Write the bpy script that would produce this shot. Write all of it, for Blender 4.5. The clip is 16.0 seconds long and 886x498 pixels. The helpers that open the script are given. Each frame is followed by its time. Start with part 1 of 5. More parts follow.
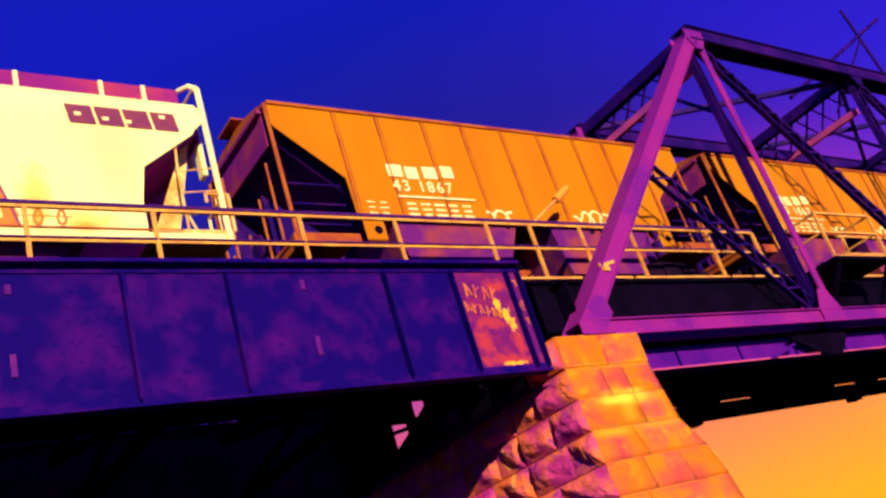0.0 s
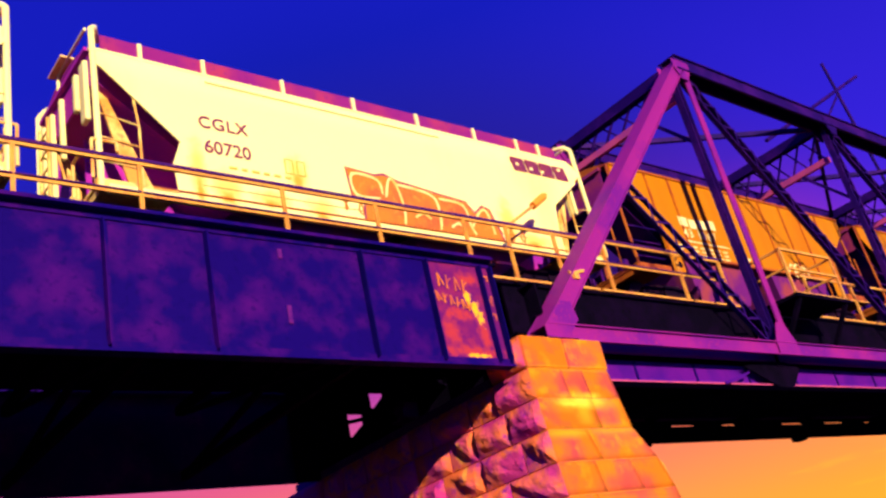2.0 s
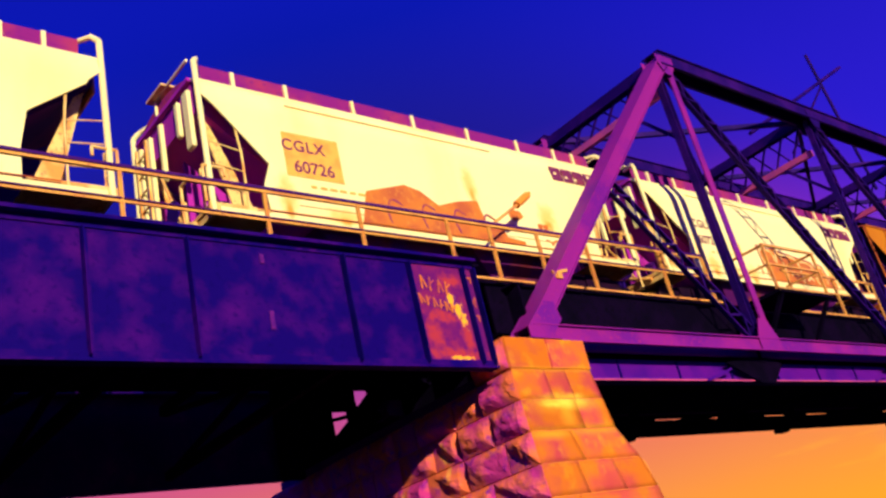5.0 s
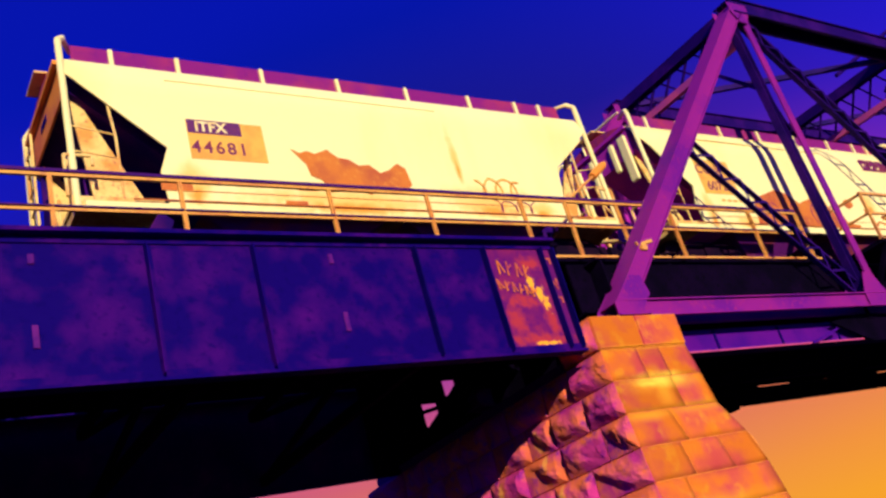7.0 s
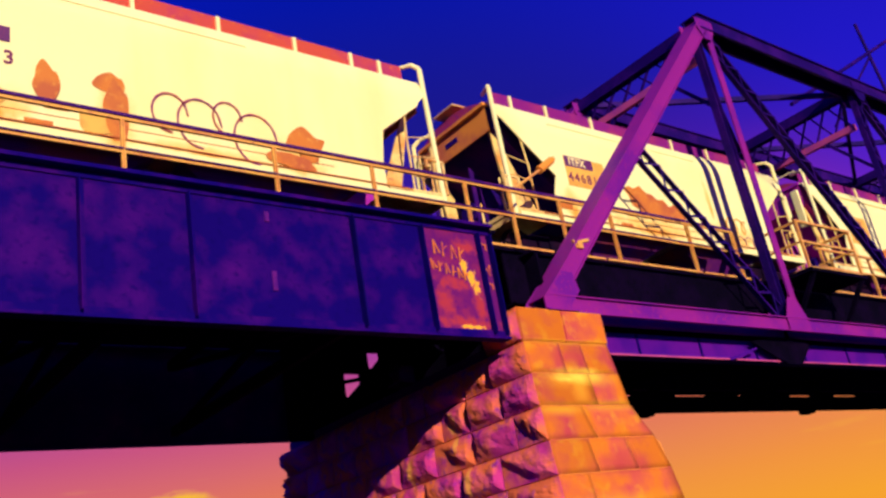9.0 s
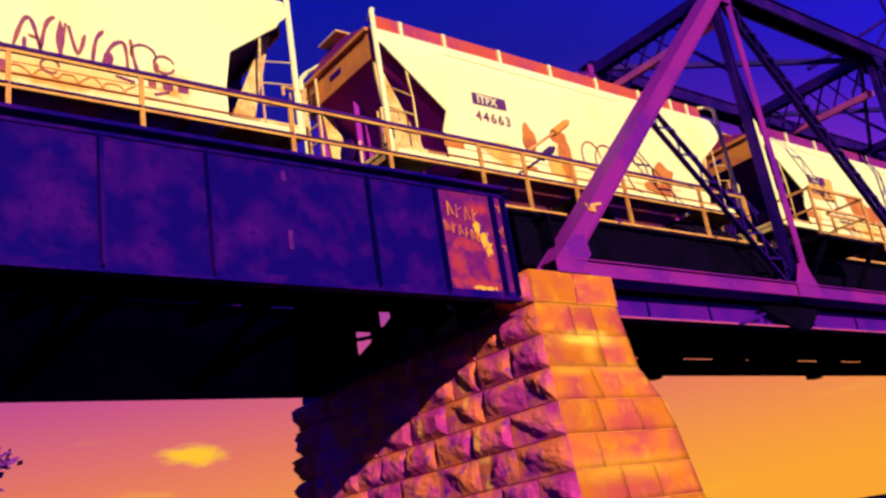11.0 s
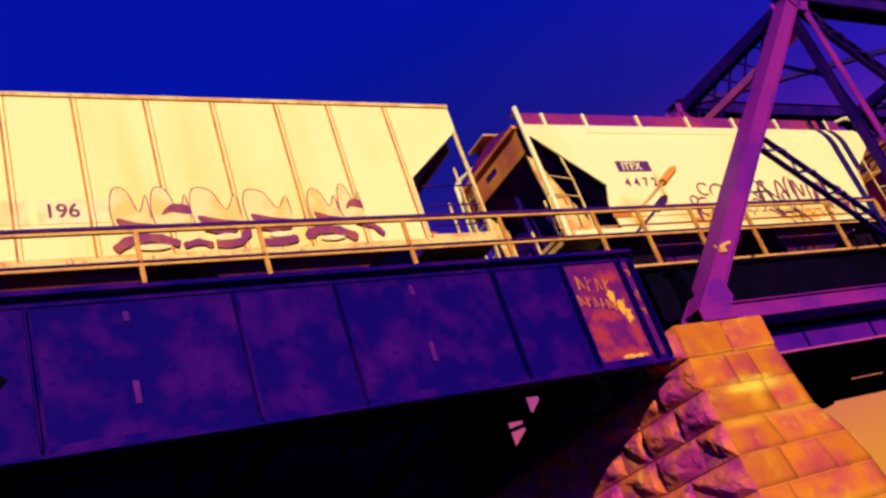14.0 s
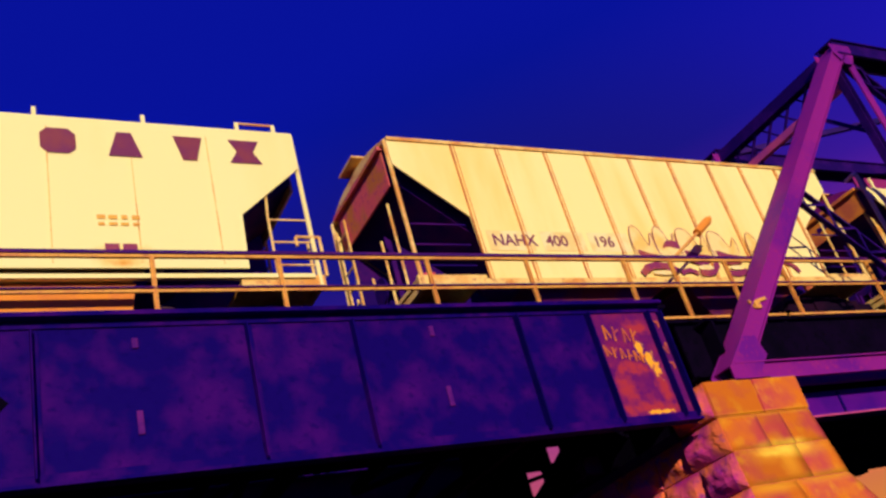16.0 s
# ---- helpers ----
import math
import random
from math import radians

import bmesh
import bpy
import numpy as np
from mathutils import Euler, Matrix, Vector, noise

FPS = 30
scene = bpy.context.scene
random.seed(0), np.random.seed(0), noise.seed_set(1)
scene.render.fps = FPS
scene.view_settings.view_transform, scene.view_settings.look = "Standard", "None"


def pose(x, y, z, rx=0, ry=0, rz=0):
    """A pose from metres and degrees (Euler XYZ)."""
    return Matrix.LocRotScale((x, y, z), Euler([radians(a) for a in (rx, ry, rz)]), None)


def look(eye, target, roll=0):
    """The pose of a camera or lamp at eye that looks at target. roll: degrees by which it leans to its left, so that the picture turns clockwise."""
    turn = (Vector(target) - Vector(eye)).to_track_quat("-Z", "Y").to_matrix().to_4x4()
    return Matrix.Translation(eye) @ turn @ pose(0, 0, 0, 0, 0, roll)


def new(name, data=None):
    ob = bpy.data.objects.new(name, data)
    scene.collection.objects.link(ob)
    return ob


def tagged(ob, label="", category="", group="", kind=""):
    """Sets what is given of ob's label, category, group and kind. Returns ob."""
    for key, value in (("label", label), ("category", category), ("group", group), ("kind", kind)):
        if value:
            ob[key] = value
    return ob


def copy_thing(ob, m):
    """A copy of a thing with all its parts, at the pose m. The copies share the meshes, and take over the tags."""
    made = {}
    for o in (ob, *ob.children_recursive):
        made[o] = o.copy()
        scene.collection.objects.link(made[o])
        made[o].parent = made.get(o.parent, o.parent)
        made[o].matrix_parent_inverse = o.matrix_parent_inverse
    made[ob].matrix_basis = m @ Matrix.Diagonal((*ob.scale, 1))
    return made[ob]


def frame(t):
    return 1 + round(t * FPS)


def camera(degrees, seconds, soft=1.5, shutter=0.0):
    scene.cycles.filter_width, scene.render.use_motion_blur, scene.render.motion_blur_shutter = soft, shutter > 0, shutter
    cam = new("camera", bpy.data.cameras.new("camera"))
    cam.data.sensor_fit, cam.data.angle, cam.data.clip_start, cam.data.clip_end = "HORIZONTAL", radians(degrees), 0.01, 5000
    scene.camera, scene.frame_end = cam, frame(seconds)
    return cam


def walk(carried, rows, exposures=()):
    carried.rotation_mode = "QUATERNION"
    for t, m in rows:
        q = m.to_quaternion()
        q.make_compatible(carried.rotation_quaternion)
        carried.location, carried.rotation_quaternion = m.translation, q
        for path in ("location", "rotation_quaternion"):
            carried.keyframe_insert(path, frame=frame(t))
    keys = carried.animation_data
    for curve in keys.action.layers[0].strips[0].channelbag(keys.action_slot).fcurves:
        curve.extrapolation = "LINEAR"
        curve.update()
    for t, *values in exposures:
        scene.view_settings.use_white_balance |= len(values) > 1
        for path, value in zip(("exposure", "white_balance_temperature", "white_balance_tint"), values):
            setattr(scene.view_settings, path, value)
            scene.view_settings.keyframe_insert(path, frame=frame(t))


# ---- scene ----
cam = camera(51.39, 16.0, soft=2.6)
PATH = [
    (0, (-0.113, -11.183, 1.580), (1.0823, -9.7921, 2.3775), -18.03),
    (0.5, (-0.101, -11.117, 1.564), (1.0858, -9.7276, 2.3780), -19.08),
    (1, (-0.322, -11.225, 1.255), (0.8625, -9.8222, 2.0495), -17.31),
    (1.5, (-0.431, -11.036, 1.191), (0.7727, -9.6606, 2.0025), -15.16),
    (2, (-0.388, -10.989, 1.081), (0.8658, -9.6601, 1.8956), -13.06),
    (2.5, (-0.316, -11.075, 1.020), (1.0078, -9.8127, 1.8285), -11.29),
    (3, (-0.104, -11.097, 1.214), (1.2474, -9.8508, 2.0016), -11.32),
    (3.5, (-0.123, -11.017, 1.337), (1.2169, -9.7380, 2.0902), -13.25),
    (4, (-0.381, -11.158, 1.318), (0.9350, -9.8633, 2.0883), -14.07),
    (6.5, (-0.154, -11.068, 1.478), (1.0357, -9.6565, 2.2482), -14.75),
    (7, (0.142, -10.854, 1.673), (1.2805, -9.4059, 2.4527), -16.33),
    (7.5, (0.316, -10.835, 1.739), (1.4258, -9.3744, 2.5374), -15.66),
    (8, (0.274, -10.896, 1.664), (1.4422, -9.4732, 2.4454), -13.09),
    (10.5, (0.252, -11.027, 1.530), (1.5034, -9.6075, 2.1773), -8.84),
    (11, (0.126, -11.086, 1.543), (1.3467, -9.6359, 2.1807), -8.91),
    (11.5, (0.081, -11.183, 1.562), (1.2639, -9.7008, 2.1973), -8.77),
    (12, (0.080, -11.142, 1.604), (1.2134, -9.6431, 2.2897), -8.15),
    (12.5, (0.075, -10.894, 1.625), (1.1566, -9.4071, 2.4114), -8.04),
    (13, (0.380, -10.639, 1.760), (1.4120, -9.0925, 2.4953), -13.02),
    (13.5, (0.400, -10.733, 1.964), (1.4133, -9.2037, 2.7618), -17.89),
    (14, (-0.052, -10.904, 1.912), (0.9695, -9.4027, 2.7501), -19.46),
    (14.5, (-0.020, -10.930, 1.901), (0.9736, -9.4123, 2.7447), -19.80),
    (15, (0.072, -10.736, 2.006), (1.0504, -9.2181, 2.8658), -19.79),
    (15.5, (0.341, -10.624, 2.146), (1.2919, -9.1101, 3.0429), -18.31),
    (16, (0.245, -10.617, 2.078), (1.2118, -9.1343, 3.0078), -16.12),
]
EXPOSURE = [(0, 0.45, 7000, 10), (1.5, 0.5, 7000, 10), (2.2, 0.55, 7000, 10), (3.5, 0.4, 6700, 10), (6.5, 0.08, 6000, 10), (8.0, 0.0, 5900, 10), (10.5, 0.1, 5800, 12), (12.5, 0.0, 5800, 12), (14.0, -0.18, 5900, 10), (16.0, -0.3, 6200, 10)]
walk(cam, [(t, look(eye, target, roll)) for t, eye, target, roll in PATH], EXPOSURE)

# ---- main places, metres ----
RAIL_TOP = 7.95      # top of the running rails
TRACK_Y = 2.65       # middle of the track
GIRDER_END = 10.98    # where the plate girder ends on the pier
PANEL = 8.2
L0 = 12.15           # foot of the truss end post
TRUSS_NEAR, TRUSS_FAR = 0.12, 4.75
CHORD_LOW, CHORD_TOP = 6.3, 14.87
PITCH = 12.9         # coupled length of one car


# ---- sky and sun ----
def build_sky():
    world = bpy.data.worlds.new("sky")
    scene.world = world
    world.use_nodes = True
    nt = world.node_tree
    n, l = nt.nodes, nt.links
    n.clear()
    out = n.new("ShaderNodeOutputWorld")
    bg = n.new("ShaderNodeBackground")
    co = n.new("ShaderNodeTexCoord")
    sep = n.new("ShaderNodeSeparateXYZ")
    l.new(co.outputs["Generated"], sep.inputs[0])
    # the glow near the horizon climbs a little towards +x
    tilt = n.new("ShaderNodeMath")
    tilt.operation = "MULTIPLY_ADD"
    tilt.inputs[1].default_value = -0.075
    l.new(sep.outputs["X"], tilt.inputs[0])
    l.new(sep.outputs["Z"], tilt.inputs[2])
    off = n.new("ShaderNodeMath")
    off.operation = "ADD"
    off.inputs[1].default_value = 0.03
    l.new(tilt.outputs[0], off.inputs[0])
    ramp = n.new("ShaderNodeValToRGB")
    e = ramp.color_ramp.elements
    stops = [(0.0, (0.93, 0.35, 0.02)), (0.05, (0.89, 0.285, 0.04)), (0.13, (0.76, 0.17, 0.095)), (0.2, (0.58, 0.085, 0.19)),
             (0.29, (0.24, 0.022, 0.34)), (0.38, (0.06, 0.011, 0.31)), (0.46, (0.013, 0.009, 0.235)), (0.6, (0.003, 0.009, 0.215)), (0.75, (0.002, 0.008, 0.18)), (1.0, (0.001, 0.006, 0.14))]
    e[0].position, e[0].color = stops[0][0], (*stops[0][1], 1)
    e[1].position, e[1].color = stops[-1][0], (*stops[-1][1], 1)
    for p, c in stops[1:-1]:
        k = e.new(p)
        k.color = (*c, 1)
    l.new(off.outputs[0], ramp.inputs[0])
    # the low glow lies ahead, over +x and +y; behind the bank the horizon stays violet
    dot = n.new("ShaderNodeVectorMath")
    dot.operation = "DOT_PRODUCT"
    dot.inputs[1].default_value = (0.6, 0.8, 0.0)
    l.new(co.outputs["Generated"], dot.inputs[0])
    ahead = n.new("ShaderNodeMapRange")
    ahead.interpolation_type = "SMOOTHSTEP"
    ahead.inputs[1].default_value, ahead.inputs[2].default_value = 0.75, 0.88
    l.new(dot.outputs["Value"], ahead.inputs[0])
    back = n.new("ShaderNodeValToRGB")
    eb = back.color_ramp.elements
    eb[0].position, eb[0].color = 0.0, (0.05, 0.014, 0.74, 1)
    eb[1].position, eb[1].color = 0.6, (0.004, 0.008, 0.38, 1)
    l.new(off.outputs[0], back.inputs[0])
    around = n.new("ShaderNodeMix")
    around.data_type = "RGBA"
    l.new(ahead.outputs[0], around.inputs[0])
    l.new(back.outputs[0], around.inputs[6])
    l.new(ramp.outputs[0], around.inputs[7])
    # small bright clouds low over the horizon
    mp = n.new("ShaderNodeMapping")
    mp.inputs["Scale"].default_value = (4.0, 4.0, 26.0)
    l.new(co.outputs["Generated"], mp.inputs[0])
    no = n.new("ShaderNodeTexNoise")
    no.inputs["Scale"].default_value = 1.6
    no.inputs["Detail"].default_value = 5
    l.new(mp.outputs[0], no.inputs[0])
    cr = n.new("ShaderNodeMapRange")
    cr.inputs[1].default_value, cr.inputs[2].default_value = 0.6, 0.72
    l.new(no.outputs[0], cr.inputs[0])
    low = n.new("ShaderNodeMapRange")
    low.inputs[1].default_value, low.inputs[2].default_value = 0.24, 0.12
    l.new(sep.outputs["Z"], low.inputs[0])
    mul = n.new("ShaderNodeMath")
    mul.operation = "MULTIPLY"
    l.new(cr.outputs[0], mul.inputs[0])
    l.new(low.outputs[0], mul.inputs[1])
    # one flat cloud by itself, low ahead
    away = n.new("ShaderNodeVectorMath")
    away.operation = "SUBTRACT"
    away.inputs[1].default_value = (0.3925, 0.909, 0.1396)
    l.new(co.outputs["Generated"], away.inputs[0])
    squeeze = n.new("ShaderNodeVectorMath")
    squeeze.operation = "MULTIPLY"
    squeeze.inputs[1].default_value = (24.0, 24.0, 80.0)
    l.new(away.outputs[0], squeeze.inputs[0])
    wob = n.new("ShaderNodeTexNoise")
    wob.inputs["Scale"].default_value = 1.3
    wob.inputs["Detail"].default_value = 4
    l.new(squeeze.outputs[0], wob.inputs[0])
    far_off = n.new("ShaderNodeVectorMath")
    far_off.operation = "LENGTH"
    l.new(squeeze.outputs[0], far_off.inputs[0])
    fray = n.new("ShaderNodeMath")
    fray.operation = "MULTIPLY_ADD"
    fray.inputs[1].default_value = 1.3
    l.new(wob.outputs[0], fray.inputs[0])
    l.new(far_off.outputs["Value"], fray.inputs[2])
    lone = n.new("ShaderNodeMapRange")
    lone.interpolation_type = "SMOOTHSTEP"
    lone.inputs[1].default_value, lone.inputs[2].default_value = 1.75, 1.0
    l.new(fray.outputs[0], lone.inputs[0])
    both = n.new("ShaderNodeMath")
    both.operation = "MAXIMUM"
    faint = n.new("ShaderNodeMath")
    faint.operation = "MULTIPLY"
    faint.inputs[1].default_value = 0.3
    l.new(mul.outputs[0], faint.inputs[0])
    l.new(faint.outputs[0], both.inputs[0])
    l.new(lone.outputs[0], both.inputs[1])
    mix = n.new("ShaderNodeMix")
    mix.data_type = "RGBA"
    l.new(both.outputs[0], mix.inputs[0])
    l.new(around.outputs[2], mix.inputs[6])
    mix.inputs[7].default_value = (1.0, 0.52, 0.02, 1)
    l.new(mix.outputs[2], bg.inputs[0])
    bg.inputs[1].default_value = 1.0
    l.new(bg.outputs[0], out.inputs[0])


build_sky()
sun = new("sun", bpy.data.lights.new("sun", "SUN"))
sun.data.energy = 5.6
sun.data.angle = radians(0.6)
sun.data.color = (1.0, 0.78, 0.46)
sun.matrix_world = look((-33.0, -100.0, 33.0), (0, 0, 0))


# ---- materials ----
def material(name, base, rough=0.6, metal=0.0, second=None, third=None, big=0.6, fine=9.0, bump=0.15, cover=(0.45, 0.62), vary=0.0, streak=False, spec=0.3):
    """Paint, steel or stone: base colour, a second colour in large blotches and a third in fine specks, with relief."""
    m = bpy.data.materials.new(name)
    m.use_nodes = True
    nt = m.node_tree
    n, l = nt.nodes, nt.links
    b = n["Principled BSDF"]
    b.inputs["Roughness"].default_value = rough
    b.inputs["Metallic"].default_value = metal
    b.inputs["Specular IOR Level"].default_value = spec
    co = n.new("ShaderNodeTexCoord")
    mp = n.new("ShaderNodeMapping")
    mp.inputs["Scale"].default_value = (1, 1, 0.25) if streak else (1, 1, 1)
    l.new(co.outputs["Object"], mp.inputs[0])
    # each object gets its own stretch of the pattern
    info = n.new("ShaderNodeObjectInfo")
    sh = n.new("ShaderNodeVectorMath")
    sh.operation = "SCALE"
    sh.inputs[0].default_value = (17.0, 9.0, 5.0)
    l.new(info.outputs["Random"], sh.inputs["Scale"])
    ad = n.new("ShaderNodeVectorMath")
    l.new(mp.outputs[0], ad.inputs[0])
    l.new(sh.outputs[0], ad.inputs[1])

    def noise_tex(scale, detail=5):
        t = n.new("ShaderNodeTexNoise")
        t.inputs["Scale"].default_value = scale
        t.inputs["Detail"].default_value = detail
        l.new(ad.outputs[0], t.inputs["Vector"])
        return t

    def blend(fac, a, c):
        x = n.new("ShaderNodeMix")
        x.data_type = "RGBA"
        l.new(fac, x.inputs[0])
        if isinstance(a, tuple):
            x.inputs[6].default_value = (*a, 1)
        else:
            l.new(a, x.inputs[6])
        x.inputs[7].default_value = (*c, 1)
        return x.outputs[2]

    def span(src, lo, hi):
        r = n.new("ShaderNodeMapRange")
        r.inputs[1].default_value, r.inputs[2].default_value = lo, hi
        l.new(src, r.inputs[0])
        return r.outputs[0]

    colour = base
    large, small = noise_tex(big), noise_tex(fine, 7)
    if second:
        colour = blend(span(large.outputs[0], *cover), colour, second)
    if third:
        colour = blend(span(small.outputs[0], 0.55, 0.75), colour, third)
    if vary:
        hsv = n.new("ShaderNodeHueSaturation")
        v = n.new("ShaderNodeMapRange")
        v.inputs[3].default_value, v.inputs[4].default_value = 1 - vary, 1 + vary
        l.new(info.outputs["Random"], v.inputs[0])
        l.new(v.outputs[0], hsv.inputs["Value"])
        if isinstance(colour, tuple):
            hsv.inputs["Color"].default_value = (*colour, 1)
        else:
            l.new(colour, hsv.inputs["Color"])
        colour = hsv.outputs[0]
    if isinstance(colour, tuple):
        b.inputs["Base Color"].default_value = (*colour, 1)
    else:
        l.new(colour, b.inputs["Base Color"])
    r = n.new("ShaderNodeMapRange")
    r.inputs[3].default_value, r.inputs[4].default_value = max(rough - 0.12, 0.05), min(rough + 0.15, 1)
    l.new(small.outputs[0], r.inputs[0])
    l.new(r.outputs[0], b.inputs["Roughness"])
    if bump:
        bp = n.new("ShaderNodeBump")
        bp.inputs["Strength"].default_value = bump
        bp.inputs["Distance"].default_value = 0.03
        l.new(small.outputs[0], bp.inputs["Height"])
        l.new(bp.outputs[0], b.inputs["Normal"])
    return m


GIRDER_PAINT = material("girder_paint", (0.006, 0.0006, 0.135), 0.7, 0, (0.075, 0.003, 0.185), (0.004, 0.0006, 0.11), 1.7, 9, 0.08, (0.44, 0.92), spec=0.025)
# dark tone for plate seams and for shade painted on the stiffeners
GIRDER_SHADE_SEAM = material("girder_shade_seam_paint", (0.003, 0.0008, 0.09), 0.6, 0, (0.006, 0.001, 0.13), None, 1.5, 9, 0.08, spec=0.04)
GIRDER_RUST = material("girder_rusty_panel", (0.1, 0.005, 0.15), 0.75, 0, (0.24, 0.016, 0.1), (0.09, 0.004, 0.16), 2.6, 9, 0.2, (0.42, 0.72), spec=0.06)
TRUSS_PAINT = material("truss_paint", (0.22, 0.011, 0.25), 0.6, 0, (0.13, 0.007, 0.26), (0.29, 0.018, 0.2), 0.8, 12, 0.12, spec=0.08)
# shaded copy of the truss paint, for inner members, top chord and bracing
TRUSS_SHADED = material("truss_shaded_paint", (0.012, 0.0015, 0.11), 0.6, 0, (0.03, 0.003, 0.15), (0.006, 0.001, 0.06), 1.2, 12, 0.12, spec=0.06)
# timber and steel alike: deep shade below the deck is put into this near-black
DECK_DARK = material("deck_timber_and_shade", (0.002, 0.001, 0.008), 0.9, 0, (0.004, 0.0012, 0.014), (0.001, 0.0006, 0.004), 1.5, 8, 0.3, spec=0.02)
RAIL_PAINT = material("handrail_paint", (0.72, 0.36, 0.07), 0.5, 0, (0.6, 0.24, 0.06), (0.35, 0.09, 0.1), 3.0, 25, 0.1)
STEEL = material("running_rail_steel", (0.2, 0.1, 0.12), 0.4, 0.8, None, (0.1, 0.05, 0.07), 2, 20, 0.1)
# the flank's dim light is put into this violet-leaning stone colour
STONE = material("rock_faced_stone_dim", (0.54, 0.04, 0.28), 0.95, 0, (0.8, 0.17, 0.07), (0.2, 0.01, 0.36), 1.6, 5, 0.8, (0.42, 0.58), vary=0.1, spec=0.02)
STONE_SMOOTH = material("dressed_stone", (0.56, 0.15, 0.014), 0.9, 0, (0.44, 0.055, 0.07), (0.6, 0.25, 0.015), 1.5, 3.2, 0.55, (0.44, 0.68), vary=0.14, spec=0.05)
MORTAR = material("lime_mortar", (0.68, 0.24, 0.05), 0.9, 0, (0.5, 0.1, 0.08), None, 2.5, 12, 0.3, spec=0.05)
STAIN = material("pale_lime_stain", (0.8, 0.42, 0.05), 0.9, 0, (0.6, 0.22, 0.03), None, 2.5, 15, 0.2)
CORE = material("pier_core", (0.14, 0.02, 0.2), 0.95, 0, (0.08, 0.01, 0.18), None, 1.5, 10, 0.4, spec=0.05)
CAR_WHITE = material("car_white_paint", (0.87, 0.81, 0.4), 0.5, 0, (0.87, 0.7, 0.26), None, 0.6, 5, 0.05, (0.52, 0.82), streak=True, spec=0.12)
CAR_CREAM = material("car_cream_paint", (0.92, 0.8, 0.36), 0.55, 0, (0.86, 0.6, 0.14), None, 0.8, 5, 0.06, (0.44, 0.75), streak=True, spec=0.12)
CAR_ORANGE = material("car_orange_paint", (0.46, 0.165, 0.004), 0.55, 0, (0.42, 0.125, 0.004), None, 0.8, 5, 0.06, (0.42, 0.75), streak=True, spec=0.08)
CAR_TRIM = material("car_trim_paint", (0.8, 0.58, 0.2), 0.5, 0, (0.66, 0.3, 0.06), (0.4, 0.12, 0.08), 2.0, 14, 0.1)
RIB_CREAM = material("rib_line_paint", (0.6, 0.24, 0.05), 0.6, 0, (0.42, 0.11, 0.04), None, 3.0, 14, 0.1)
ORANGE_TRIM = material("car_orange_trim", (0.36, 0.09, 0.015), 0.6, 0, (0.26, 0.04, 0.03), None, 2.0, 14, 0.1, spec=0.1)
ROOF = material("car_roof_coating", (0.2, 0.012, 0.2), 0.8, 0, (0.32, 0.03, 0.12), (0.14, 0.01, 0.2), 0.8, 8, 0.2, spec=0.08)
ROOF_RUST = material("car_rusty_roof_coating", (0.5, 0.07, 0.05), 0.8, 0, (0.36, 0.035, 0.13), (0.55, 0.12, 0.03), 0.8, 8, 0.2, spec=0.08)
# shade of the cars' end recesses is put into this navy
RECESS_SHADE = material("car_recess_shade", (0.014, 0.002, 0.13), 0.85, 0, (0.06, 0.005, 0.15), None, 1.0, 8, 0.15, spec=0.05)
SLOPE_VIOLET = material("car_violet_slope_sheet", (0.36, 0.02, 0.42), 0.8, 0, (0.24, 0.014, 0.4), (0.42, 0.03, 0.34), 1.0, 8, 0.15, spec=0.05)
# the weaker light on the car ends is put into these two colours
END_VIOLET = material("car_shaded_end_paint", (0.17, 0.012, 0.2), 0.75, 0, (0.26, 0.03, 0.12), None, 1.6, 10, 0.15, spec=0.06)
END_MAUVE = material("car_dim_end_paint", (0.62, 0.1, 0.14), 0.75, 0, (0.5, 0.16, 0.05), (0.3, 0.03, 0.2), 1.6, 10, 0.15, spec=0.06)
RAIL_SHADE = material("handrail_shade_paint", (0.045, 0.005, 0.14), 0.6, 0, (0.09, 0.01, 0.13), None, 3.0, 20, 0.1, spec=0.06)
HOPPER = material("car_hopper_paint", (0.12, 0.01, 0.2), 0.8, 0, (0.25, 0.04, 0.08), None, 1.2, 9, 0.15, spec=0.08)
HOPPER_LIGHT = material("car_hopper_light_paint", (0.75, 0.27, 0.04), 0.7, 0, (0.55, 0.14, 0.07), None, 1.2, 9, 0.15, spec=0.1)
TRUCK = material("truck_iron", (0.006, 0.002, 0.015), 0.9, 0, (0.015, 0.003, 0.02), None, 2, 12, 0.3, spec=0.05)
WHEEL = material("wheel_steel", (0.05, 0.02, 0.05), 0.5, 0.5, None, (0.1, 0.03, 0.06), 3, 15, 0.2)
INK = material("lettering_paint", (0.15, 0.015, 0.1), 0.6, 0, (0.2, 0.03, 0.07), None, 3, 20, 0)
INK_WHITE = material("white_lettering_paint", (0.85, 0.75, 0.4), 0.6, 0, (0.8, 0.62, 0.25), None, 3, 20, 0)
INK_BOX = material("dark_plate_paint", (0.1, 0.014, 0.13), 0.6, 0, None, (0.2, 0.03, 0.1), 3, 20, 0)
INK_PATCH = material("patch_paint", (0.75, 0.42, 0.07), 0.6, 0, (0.68, 0.33, 0.06), None, 3, 20, 0)
SPRAY = material("graffiti_orange", (0.55, 0.17, 0.02), 0.6, 0, (0.42, 0.1, 0.03), (0.6, 0.25, 0.04), 1.6, 10, 0)
SPRAY_DARK = material("graffiti_violet", (0.22, 0.025, 0.12), 0.6, 0, (0.34, 0.07, 0.06), None, 2.5, 14, 0)
SPRAY_LIGHT = material("graffiti_pale", (0.85, 0.68, 0.3), 0.6, 0, (0.8, 0.55, 0.15), None, 2.5, 14, 0)
